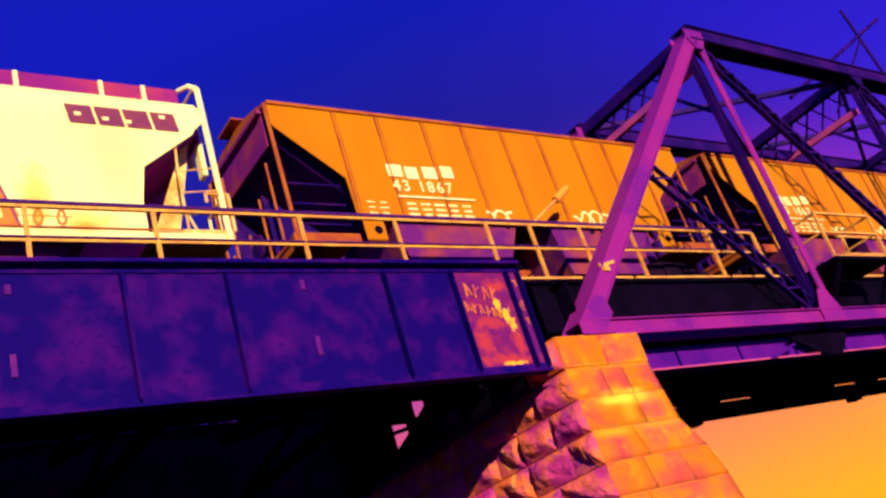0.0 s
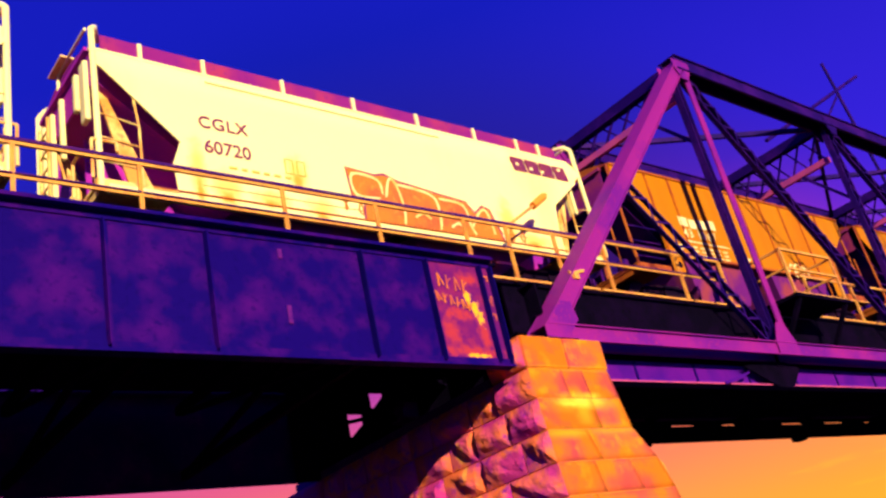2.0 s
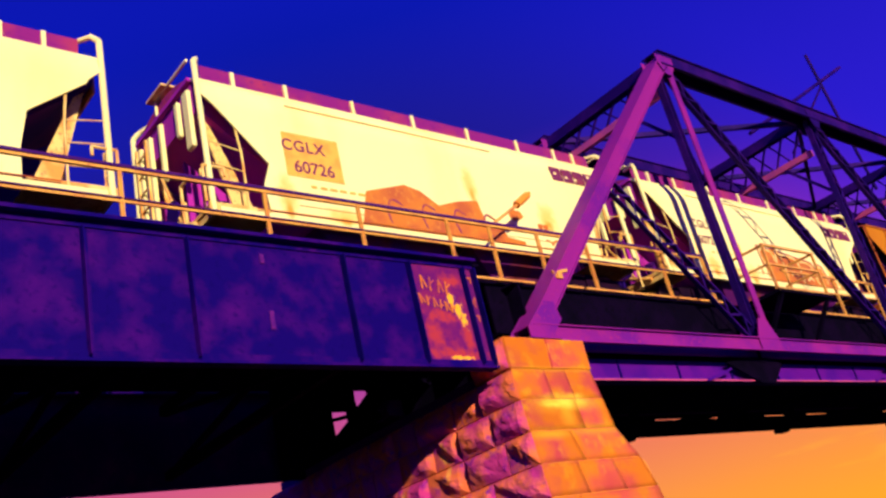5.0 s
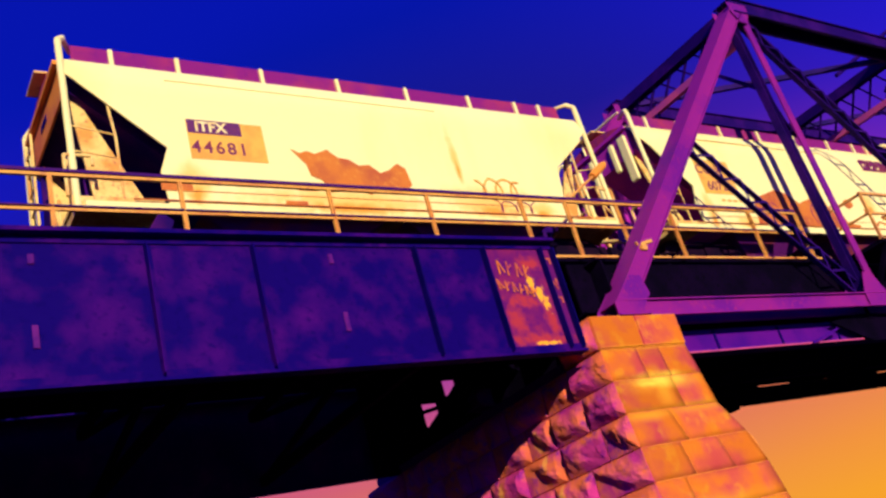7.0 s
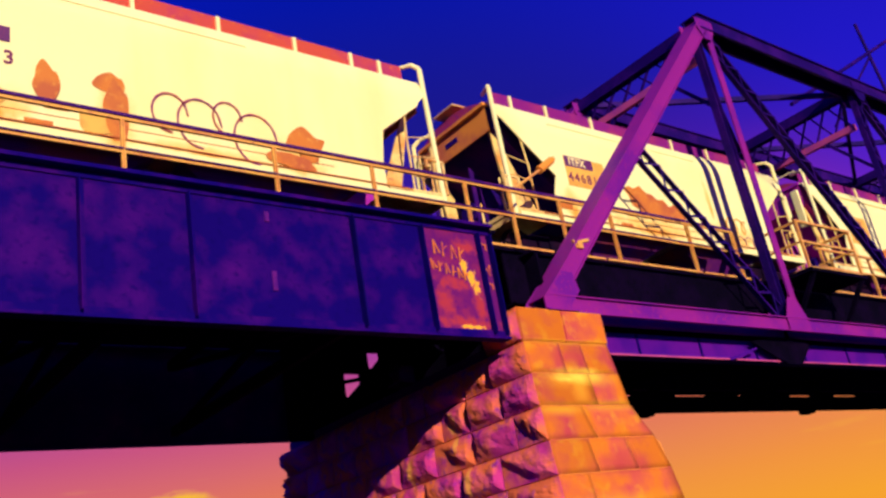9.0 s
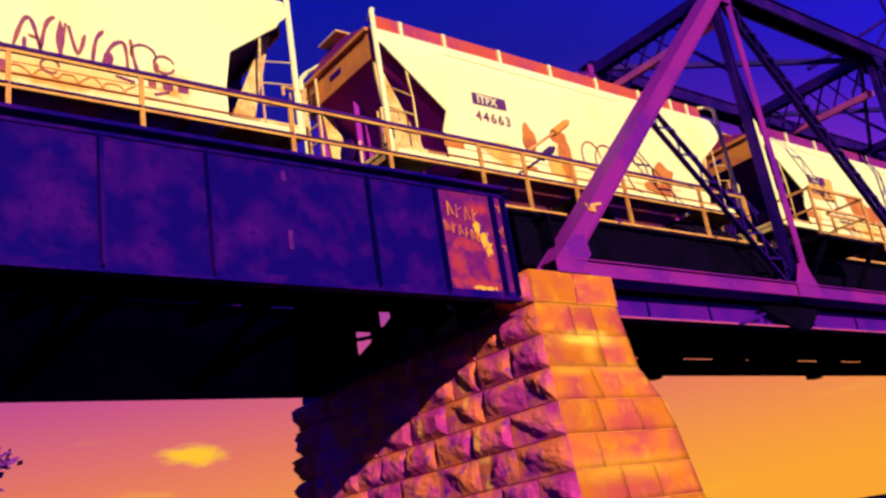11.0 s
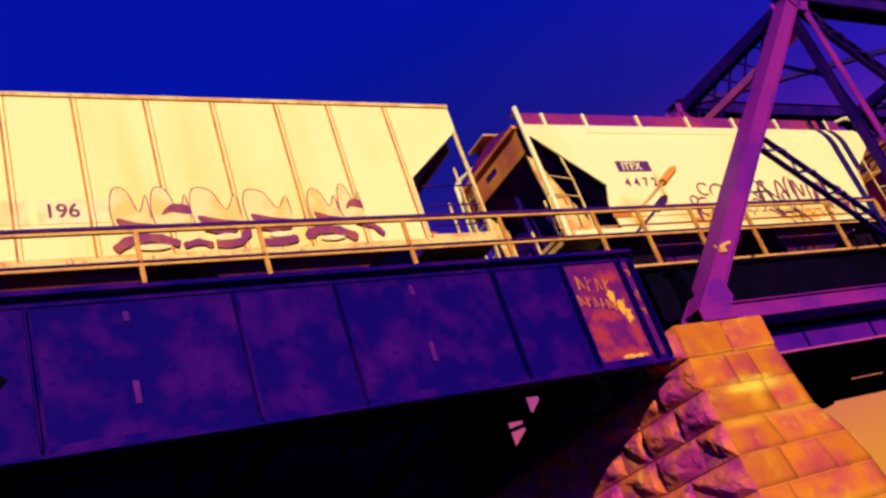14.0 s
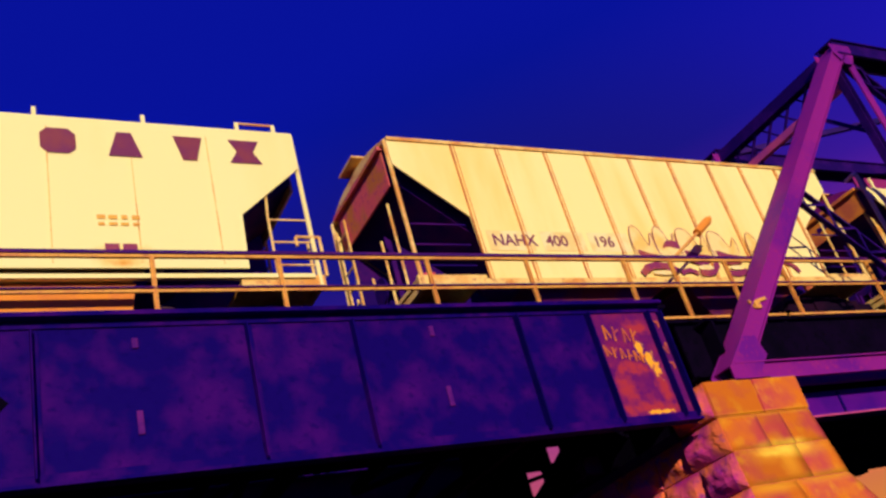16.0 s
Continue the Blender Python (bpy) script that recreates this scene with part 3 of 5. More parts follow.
    # raking arm with a lamp head on the rail
    arm = thing("lamp_arm", "raking orange steel arm with a small lamp head on the handrail", "lamp", at=(12.3, HANDRAIL_Y, 8.85))
    one("arm", RAIL_PAINT, arm, lambda bm: rod(bm, (0, 0, 0.0), (1.02, 0, 0.66), 0.03))
    one("lamp_head", HOPPER_LIGHT, arm, lambda bm: (rod(bm, (0.95, 0, 0.62), (1.38, 0, 0.92), 0.085, 10), rod(bm, (1.36, 0, 0.9), (1.46, 0, 0.98), 0.05, 8)), "orange lamp head")


build_handrail()


# ---- truss ----
def laced(name, p, q, gap, leg, parent, mat, pitch=0.42, depth=0.24, faces=(-1, 1)):
    """Two channels side by side with zigzag lacing across both faces."""
    p, q = Vector(p), Vector(q)
    d = (q - p).normalized()
    side = Vector((0, 1, 0)).cross(d).normalized()
    ob = None
    for s in (-1, 1):
        g, e, w = s * gap / 2, depth / 2, 0.022
        pts = [(g, -e), (g, e), (g - s * leg, e), (g - s * leg, e - w), (g - s * w, e - w), (g - s * w, -e + w), (g - s * leg, -e + w), (g - s * leg, -e)]
        bm = bmesh.new()
        profile(bm, p, q, pts)
        ob = part(name, bm, mat, parent) if ob is None else (part("channel", bm, mat, ob), ob)[1]
    bm = bmesh.new()
    k = max(int((q - p).length / pitch), 2)
    for yy in faces:
        for i in range(k):
            a = p + (q - p) * (i / k) + side * (gap / 2 * (1 if i % 2 else -1)) + Vector((0, yy * (depth / 2 + 0.012), 0))
            b = p + (q - p) * ((i + 1) / k) + side * (gap / 2 * (-1 if i % 2 else 1)) + Vector((0, yy * (depth / 2 + 0.012), 0))
            beam(bm, a, b, 0.055, 0.014, (0, 1, 0))
    tagged(part("lacing", bm, mat, ob), kind="stuff")
    return ob


def build_truss(y, near_side):
    t = thing("truss", "violet painted riveted steel through truss on stone piers" if near_side else "dark violet steel truss on the far side of the track", "truss", "bridge trusses", at=(0, y, 0))
    n = 7
    lo = [(L0 + PANEL * i, 0, CHORD_LOW) for i in range(n + 1)]
    hi = [(L0 + PANEL * i, 0, CHORD_TOP) for i in range(n + 1)]

    hat = [(0.19, -0.27), (0.19, 0.27), (0.165, 0.27), (0.165, 0.215), (-0.15, 0.215), (-0.15, 0.26), (-0.18, 0.26), (-0.18, 0.185), (0.165, 0.185), (0.165, -0.185), (-0.18, -0.185), (-0.18, -0.26), (-0.15, -0.26), (-0.15, -0.215), (0.165, -0.215), (0.165, -0.27)]
    one("end_post", TRUSS_PAINT, t, lambda bm: profile(bm, lo[0], (hi[1][0], 0, CHORD_TOP - 0.05), [(-a, b) for a, b in hat]))
    one("end_post", TRUSS_PAINT, t, lambda bm: profile(bm, lo[n], (hi[n - 1][0], 0, CHORD_TOP - 0.05), hat))
    one("top_chord", TRUSS_SHADED, t, lambda bm: profile(bm, (hi[1][0] - 0.2, 0, CHORD_TOP), (hi[n - 1][0] + 0.2, 0, CHORD_TOP), [(-a * 1.25, b * 1.1) for a, b in hat]))
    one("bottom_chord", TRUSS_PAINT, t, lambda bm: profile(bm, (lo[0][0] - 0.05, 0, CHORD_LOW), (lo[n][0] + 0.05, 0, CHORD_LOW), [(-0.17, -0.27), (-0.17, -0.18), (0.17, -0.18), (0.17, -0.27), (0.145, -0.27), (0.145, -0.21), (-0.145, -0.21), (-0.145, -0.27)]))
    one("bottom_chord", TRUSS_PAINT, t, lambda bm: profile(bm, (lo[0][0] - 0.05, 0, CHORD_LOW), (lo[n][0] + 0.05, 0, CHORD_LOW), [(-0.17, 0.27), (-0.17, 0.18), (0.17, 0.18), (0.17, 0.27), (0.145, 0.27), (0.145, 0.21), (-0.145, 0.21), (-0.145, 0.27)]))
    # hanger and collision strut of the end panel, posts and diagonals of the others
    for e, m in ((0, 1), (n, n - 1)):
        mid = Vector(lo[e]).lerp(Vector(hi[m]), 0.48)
        laced("collision_strut", mid, (lo[m][0], 0, CHORD_LOW + 0.1), 0.44, 0.05, t, TRUSS_SHADED, 0.4, 0.12, (-1,))
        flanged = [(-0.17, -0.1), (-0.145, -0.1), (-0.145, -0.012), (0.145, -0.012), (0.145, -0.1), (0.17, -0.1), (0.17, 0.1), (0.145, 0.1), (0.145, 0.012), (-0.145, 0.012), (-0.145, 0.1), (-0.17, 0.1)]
        one("hanger", TRUSS_SHADED, t, lambda bm: profile(bm, (lo[m][0] - 0.1, 0, CHORD_LOW), (hi[m][0] - 0.22, 0, CHORD_TOP - 0.2), [(a * 0.6, b) for a, b in flanged]))
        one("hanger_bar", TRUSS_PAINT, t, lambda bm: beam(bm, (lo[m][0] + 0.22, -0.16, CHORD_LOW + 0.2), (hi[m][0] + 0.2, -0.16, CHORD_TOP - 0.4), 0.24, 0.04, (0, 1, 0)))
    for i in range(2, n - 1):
        laced("post", (lo[i][0], 0, CHORD_LOW), (hi[i][0], 0, CHORD_TOP - 0.2), 0.36, 0.07, t, TRUSS_SHADED, 0.42, 0.18, (-1,))
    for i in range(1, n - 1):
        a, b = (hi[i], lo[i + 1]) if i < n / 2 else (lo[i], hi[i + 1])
        laced("diagonal", (a[0], 0, a[2]), (b[0], 0, b[2]), 0.42, 0.06, t, TRUSS_SHADED, 0.42, 0.14, (-1,))
    laced("counter_diagonal", lo[3], hi[4], 0.2, 0.06, t, TRUSS_SHADED)
    laced("counter_diagonal", hi[3], lo[4], 0.2, 0.06, t, TRUSS_SHADED)
    # gusset plates
    for i in range(1, n):
        for yy in (-0.25, 0.25):
            top = [(-0.75, 0.1), (0.75, 0.1), (0.75, -0.28), (0.3, -0.75), (-0.3, -0.75), (-0.75, -0.28)]
            low = [(-0.6, -0.18), (0.6, -0.18), (0.6, 0.22), (0.22, 0.85), (-0.22, 0.85), (-0.6, 0.22)]
            one("gusset_plate", TRUSS_PAINT if i in (1, n - 1) else TRUSS_SHADED, t, lambda bm: prism(bm, [(hi[i][0] + a * 0.5, CHORD_TOP + b * 0.75) for a, b in top], yy - 0.01, yy + 0.01))
            one("gusset_plate", TRUSS_PAINT, t, lambda bm: prism(bm, [(lo[i][0] + a * 0.75, CHORD_LOW + b * 0.8) for a, b in low], yy - 0.01, yy + 0.01))
    for e, s in ((0, 1), (n, -1)):
        for yy in (-0.25, 0.25):
            one("shoe_plate", TRUSS_PAINT, t, lambda bm: prism(bm, [(lo[e][0] + s * a, b) for a, b in ((-0.2, 6.17), (0.45, 6.17), (0.5, 6.3), (0.78, 6.58), (0.68, 6.95), (0.36, 6.95), (-0.2, 6.4))], yy - 0.012, yy + 0.012))
        one("shoe", TRUSS_PAINT, t, lambda bm: box(bm, lo[e][0] + s * 0.2, 0, 6.165, 0.8, 0.62, 0.03))
    return t


truss_near = build_truss(TRUSS_NEAR, True)
truss_far = build_truss(TRUSS_FAR, False)
one("bright_bracket", RAIL_PAINT, truss_near, lambda bm: (box(bm, 13.27, -0.2, 7.56, 0.14, 0.12, 0.14), beam(bm, (13.22, -0.22, 7.62), (13.55, -0.22, 7.7), 0.06, 0.06), beam(bm, (13.2, -0.22, 7.5), (13.1, -0.22, 7.66), 0.04, 0.04)), "bright bent bracket on the end post")


def build_bracing():
    mid = (TRUSS_NEAR + TRUSS_FAR) / 2
    w = TRUSS_FAR - TRUSS_NEAR
    for i in range(1, 7):
        x = L0 + PANEL * i
        b = thing("sway_frame", "dark latticed sway frame between the two trusses", "bracing", "sway frames", at=(x, mid, CHORD_TOP))
        portal = i in (1, 6)
        one("top_strut", TRUSS_SHADED, b, lambda bm: (box(bm, 0, 0, 0.1, 0.3, w - 0.5, 0.04), box(bm, 0.13, 0, -0.06, 0.03, w - 0.5, 0.3), box(bm, -0.13, 0, -0.06, 0.03, w - 0.5, 0.3)))
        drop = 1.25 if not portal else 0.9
        one("lower_strut", PINK_EDGE, b, lambda bm: box(bm, 0, 0, -drop, 0.16, w - 0.5, 0.2), "pink lower strut with slanting sunlight in its colour")
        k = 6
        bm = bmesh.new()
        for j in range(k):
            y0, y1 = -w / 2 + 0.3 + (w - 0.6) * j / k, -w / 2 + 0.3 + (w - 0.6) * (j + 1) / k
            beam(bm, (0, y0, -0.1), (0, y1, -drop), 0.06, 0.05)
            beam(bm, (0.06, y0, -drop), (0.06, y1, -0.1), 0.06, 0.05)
        part("lattice", bm, TRUSS_SHADED, b)
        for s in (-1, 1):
            one("knee_brace", TRUSS_SHADED, b, lambda bm: beam(bm, (0, s * (w / 2 - 0.15), -drop - 1.5), (0, s * (w / 2 - 1.4), -drop), 0.12, 0.1))
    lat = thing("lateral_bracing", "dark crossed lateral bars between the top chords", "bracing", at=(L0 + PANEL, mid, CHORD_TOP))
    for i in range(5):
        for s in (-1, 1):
            one("lateral_bar", TRUSS_SHADED, lat, lambda bm: beam(bm, (PANEL * i, s * (w / 2 - 0.3), -0.02), (PANEL * (i + 1), -s * (w / 2 - 0.3), -0.02), 0.12, 0.16))
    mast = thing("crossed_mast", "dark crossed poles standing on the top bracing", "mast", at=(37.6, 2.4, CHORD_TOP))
    one("pole", TRUSS_SHADED, mast, lambda bm: rod(bm, (0.8, 0, 0.0), (-0.31, 0, 6.7), 0.07))
    one("pole", TRUSS_SHADED, mast, lambda bm: rod(bm, (-8.4, 0, 0.9), (2.95, 0, 6.9), 0.075))
    one("stay", TRUSS_SHADED, mast, lambda bm: rod(bm, (-5.6, 0, 0.6), (-0.1, 0, 5.1), 0.05))


build_bracing()


def build_floor_system():
    f = thing("truss_floor", "dark floor beams and stringers hung between the trusses", "floor system", kind="structure", at=(0, 0, 0))
    x0, x1 = L0 - 0.3, L0 + PANEL * 7 + 0.3
    mid = (TRUSS_NEAR + TRUSS_FAR) / 2
    for i in range(8):
        x = L0 + PANEL * i + (0.25 if i == 0 else 0)
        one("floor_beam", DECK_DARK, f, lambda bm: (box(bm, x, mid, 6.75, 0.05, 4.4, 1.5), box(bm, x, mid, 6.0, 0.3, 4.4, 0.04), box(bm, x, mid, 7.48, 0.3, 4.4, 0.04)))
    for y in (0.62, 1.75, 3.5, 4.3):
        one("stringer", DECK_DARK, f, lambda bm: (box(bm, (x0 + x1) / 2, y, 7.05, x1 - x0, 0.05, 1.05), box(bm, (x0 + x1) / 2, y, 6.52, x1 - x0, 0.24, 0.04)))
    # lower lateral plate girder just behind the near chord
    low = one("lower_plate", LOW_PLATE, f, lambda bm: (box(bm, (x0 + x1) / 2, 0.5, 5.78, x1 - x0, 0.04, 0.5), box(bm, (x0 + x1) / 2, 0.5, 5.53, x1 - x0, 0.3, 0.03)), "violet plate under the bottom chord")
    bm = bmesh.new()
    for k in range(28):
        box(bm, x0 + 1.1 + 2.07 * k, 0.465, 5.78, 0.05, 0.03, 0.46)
    part("seam", bm, GIRDER_SHADE_SEAM, low)
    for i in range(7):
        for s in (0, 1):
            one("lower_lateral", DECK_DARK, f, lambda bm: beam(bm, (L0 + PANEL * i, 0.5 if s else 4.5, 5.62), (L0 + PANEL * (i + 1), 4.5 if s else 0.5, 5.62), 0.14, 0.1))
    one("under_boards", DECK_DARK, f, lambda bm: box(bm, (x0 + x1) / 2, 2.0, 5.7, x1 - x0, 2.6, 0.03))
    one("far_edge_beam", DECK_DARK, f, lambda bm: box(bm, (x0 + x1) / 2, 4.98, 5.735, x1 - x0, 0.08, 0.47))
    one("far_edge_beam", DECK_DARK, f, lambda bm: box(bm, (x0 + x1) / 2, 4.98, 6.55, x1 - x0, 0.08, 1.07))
    x = x0
    for k in range(24):
        w = (1.4, 0.9, 2.6)[k % 3]
        one("spacer", DECK_DARK, f, lambda bm: box(bm, x + w / 2, 4.98, 5.992, w, 0.08, 0.046))
        x += w + (1.5, 0.9, 1.3)[k % 3]
    # bright strip painted where the sun catches the flange edge
    one("rusty_flange", PINK_EDGE, f, lambda bm: box(bm, (x0 + x1) / 2, 0.335, 5.53, x1 - x0, 0.03, 0.034), "lower flange edge with its sunlight painted on")
    for i in range(1, 7):
        x = L0 + PANEL * i
        one("bracket", DECK_DARK, f, lambda bm: prism(bm, [(x - 1.6, 5.95), (x - 0.3, 5.45), (x + 0.3, 5.45), (x + 0.9, 5.95), (x + 0.3, 6.1), (x - 0.4, 6.1)], 0.26, 0.3))
        one("bracket_edge", LOW_PLATE, f, lambda bm: beam(bm, (x - 2.6, 0.24, 5.5), (x - 1.5, 0.24, 5.78), 0.05, 0.03, (0, 1, 0)))
        one("hanger_block", DECK_DARK, f, lambda bm: box(bm, x, 4.98, 5.46, 0.5, 0.3, 0.12))


build_floor_system()


# ---- piers ----
def front_y(z):
    return -0.165 - 0.11 * (5.54 - z)


def left_x(z):
    return 11.17 - 0.035 * (5.54 - z)


def right_x(z):
    if z > 4.16:
        return 13.3 + 0.08 * (5.54 - z)
    if z > 3.65:
        return 13.41 + (4.16 - z) * 0.95
    return 13.9 + 0.12 * (3.65 - z)


PIER_BACK = 8.3


def build_pier(dx, detailed, label):
    p = thing("pier", label, "pier", "bridge piers", at=(dx, 0, 0))

    def core(bm):
        inset = 0.12 if detailed else 0.0
        rings = []
        for z in (-0.5, 1.0, 2.4, 3.65, 4.16, 4.8, 5.53):
            xl, xr, yf = left_x(z) + inset * 0.3, right_x(z) - inset * 0.2, front_y(z) + inset * 0.06
            rings.append([bm.verts.new(v) for v in ((xl, yf, z), (xr, yf, z), (xr, PIER_BACK - inset, z), (xl, PIER_BACK - inset, z))])
        for a, b in zip(rings, rings[1:]):
            for i in range(4):
                bm.faces.new((a[i], a[(i + 1) % 4], b[(i + 1) % 4], b[i]))
        bm.faces.new(rings[0])
        bm.faces.new(rings[-1])

    one("core", MORTAR if detailed else STONE, p, core)

    def cap(bm):
        box(bm, 0, 0.335, 5.85, 1.087, 1.0, 0.61)
        soften(bm, 0.02, 2)
    for x in (11.71, 12.8):
        one("cap_stone", STONE_SMOOTH, p, cap, "dressed cap stone of the pier").location.x = x

    def bridge_seat(bm):
        box(bm, 12.2, 4.5, 5.62, 2.0, 7.2, 0.16)
    one("bridge_seat", CORE, p, bridge_seat)
    return p


pier = build_pier(0, True, "rock-faced stone pier with dressed front and cap, sunlit, streaked with lime")
for dx in (-34.1, -68.1, 58.9, 93.0):
    build_pier(dx, False, "tall stone pier under a further span")


def rough_block(a0, a1, b0, b1, sz, face, rng, amp):
    """A stone block whose outer face is hewn. It runs from a0 to a1 at its foot and from b0 to b1 at its head, along y (face 'x') or x (face 'y')."""
    bm = bmesh.new()
    hewn = 0.1 < amp < 0.3
    ku, kz = (15, 10) if hewn else ((10, 8) if amp > 0.3 else (7, 5))
    # broken faces: the lowest of a few slanted planes
    planes = [(rng.uniform(0.6, 1.0), rng.uniform(-0.9, 1.1), rng.uniform(-0.9, 0.7)) for _ in range(4)]
    # now and then a deep spall
    if rng.random() < 0.55:
        planes.append((rng.uniform(0.35, 0.8), rng.uniform(-2.6, -1.0), rng.uniform(-0.6, 2.0)))
    seed = Vector((rng.uniform(0, 90), rng.uniform(0, 90), rng.uniform(0, 90)))
    tilt, lean = rng.uniform(-0.7, 0.5), rng.uniform(-0.4, 0.6)
    grid = []
    for j in range(kz + 1):
        row = []
        for i in range(ku + 1):
            u, w = i / ku, j / kz
            lift = min(1.0, min(u, 1 - u) * 8.0, min(w, 1 - w) * 4.0)
            n = 0.7 * noise.noise(seed + Vector((u * 2.3, w * 1.6, 0))) + 0.75 * abs(noise.noise(seed * 2 + Vector((u * 4.5, w * 3.2, 3)))) + 0.3 * noise.noise(seed * 3 + Vector((u * 10, w * 7, 5))) - 0.2
            if hewn:
                out = amp * lift * max(0.04, min(c + a * (u - 0.5) + b * (w - 0.5) for c, a, b in planes) + 0.3 * n)
            else:
                out = amp * lift * max(0.1, 0.62 + 0.75 * n + tilt * (u - 0.5) + lean * (w - 0.5))
            at = (a0 + (a1 - a0) * u) * (1 - w) + (b0 + (b1 - b0) * u) * w
            row.append(bm.verts.new((-out, at, (w - 0.5) * sz) if face == "x" else (at, -out, (w - 0.5) * sz)))
        grid.append(row)
    for j in range(kz):
        for i in range(ku):
            bm.faces.new((grid[j][i], grid[j][i + 1], grid[j + 1][i + 1], grid[j + 1][i]))
    depth = Vector((0.2, 0, 0)) if face == "x" else Vector((0, 0.2, 0))
    ring = grid[0] + [r[-1] for r in grid[1:]] + grid[-1][-2::-1] + [r[0] for r in grid[-2:0:-1]]
    back = [bm.verts.new(v.co + depth) for v in ring]
    for i in range(len(ring)):
        bm.faces.new((ring[i], ring[(i + 1) % len(ring)], back[(i + 1) % len(ring)], back[i]))
    bmesh.ops.recalc_face_normals(bm, faces=bm.faces)
    for f in bm.faces:
        f.smooth = not hewn
    me = bpy.data.meshes.new("stone_block")
    bm.to_mesh(me)
    bm.free()
    return me


def build_stones():
    rng = random.Random(3)
    courses = [5.53, 4.95, 4.36, 3.78, 3.2, 2.62, 2.04, 1.46, 0.88, 0.3]

    def lay(me, mat, at, turn):
        me.materials.append(mat)
        o = new("stone_block", me)
        o.parent = pier
        o.location, o.rotation_euler = at, turn

    lay(rough_block(-0.46, 0.46, -0.46, 0.46, 0.57, "x", rng, 0.22), STONE, (11.155, 0.335, 5.85), (0, 0, 0))
    for c, (z1, z0) in enumerate(zip(courses, courses[1:])):
        zm, hz = (z0 + z1) / 2, z1 - z0 - 0.022
        # hewn blocks of the flank
        y = front_y(zm)
        edge = 0.11 * hz / 2
        firsty = True
        while y < PIER_BACK - 0.3:
            w = rng.uniform(0.7, 1.3)
            if y + w > PIER_BACK - 0.4:
                w = PIER_BACK - y
            k = edge if firsty else 0.0
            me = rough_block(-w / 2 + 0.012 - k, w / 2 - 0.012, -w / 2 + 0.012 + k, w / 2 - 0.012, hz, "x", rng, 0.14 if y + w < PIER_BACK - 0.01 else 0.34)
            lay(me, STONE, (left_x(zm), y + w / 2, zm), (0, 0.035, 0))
            y += w
            firsty = False
        # dressed blocks of the front
        split = {0: (0.4, 0.68), 1: (0.62,), 2: (0.45,), 3: (0.35, 0.72), 4: (0.3,)}.get(c, (0.33, 0.7))
        cuts = [0, *[q + rng.uniform(-0.05, 0.05) for q in split], 1]
        xl0, xl1, xr0, xr1 = left_x(z0), left_x(z1), right_x(z0), right_x(z1)
        for a, b in zip(cuts, cuts[1:]):
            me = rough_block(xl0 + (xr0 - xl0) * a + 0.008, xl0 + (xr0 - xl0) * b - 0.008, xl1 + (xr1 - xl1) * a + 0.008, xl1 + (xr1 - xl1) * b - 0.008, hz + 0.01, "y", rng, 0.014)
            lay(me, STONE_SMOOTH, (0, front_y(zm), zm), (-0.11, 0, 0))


# ---- covered hopper cars ----
def lettering(text, size, mat, parent, x, z, y=-1.512, name="lettering", bold=0.006, spacing=1.0):
    cu = bpy.data.curves.new(name, "FONT")
    cu.body = text
    cu.size = size
    cu.extrude = 0.002
    cu.offset = bold
    cu.space_character = spacing
    tmp = new("tmp_text", cu)
    bpy.context.view_layer.update()
    me = bpy.data.meshes.new_from_object(tmp.evaluated_get(bpy.context.evaluated_depsgraph_get()))
    bpy.data.objects.remove(tmp)
    # each character is a part of its own
    whole = bmesh.new()
    whole.from_mesh(me)
    bpy.data.meshes.remove(me)
    seen = set()
    for start in whole.verts:
        if start in seen:
            continue
        island, todo = set(), [start]
        while todo:
            v = todo.pop()
            if v not in island:
                island.add(v)
                todo += [e.other_vert(v) for e in v.link_edges]
        seen |= island
        bm = bmesh.new()
        copy = {v: bm.verts.new(v.co) for v in whole.verts if v in island}
        for f in whole.faces:
            if f.verts[0] in island:
                bm.faces.new([copy[v] for v in f.verts])
        ob = part(name, bm, mat, parent)
        ob.rotation_euler = (radians(90), 0, 0)
        ob.location = (x, y, z)
    whole.free()


def flat(bm, pts, y, thick=0.006):
    prism(bm, pts, y - thick, y)


def blob(cx, cz, rx, rz, rng, k=18, rough=0.25):
    return [(cx + rx * math.cos(6.2832 * i / k) * (1 + rng.uniform(-rough, rough)), cz + rz * math.sin(6.2832 * i / k) * (1 + rng.uniform(-rough, rough))) for i in range(k)]


def rounded(pts, closed=False, k=4):
    """A smooth line through the given points."""
    n = len(pts)
    if n < 3:
        return list(pts)
    get = (lambda i: pts[i % n]) if closed else (lambda i: pts[max(0, min(n - 1, i))])
    out = []
    for i in range(n if closed else n - 1):
        p0, p1, p2, p3 = get(i - 1), get(i), get(i + 1), get(i + 2)
        for j in range(k):
            t = j / k
            out.append(tuple(0.5 * (2 * b + (c - a) * t + (2 * a - 5 * b + 4 * c - d) * t * t + (3 * b - a - 3 * c + d) * t ** 3) for a, b, c, d in zip(p0, p1, p2, p3)))
    if not closed:
        out.append(tuple(pts[-1]))
    return out


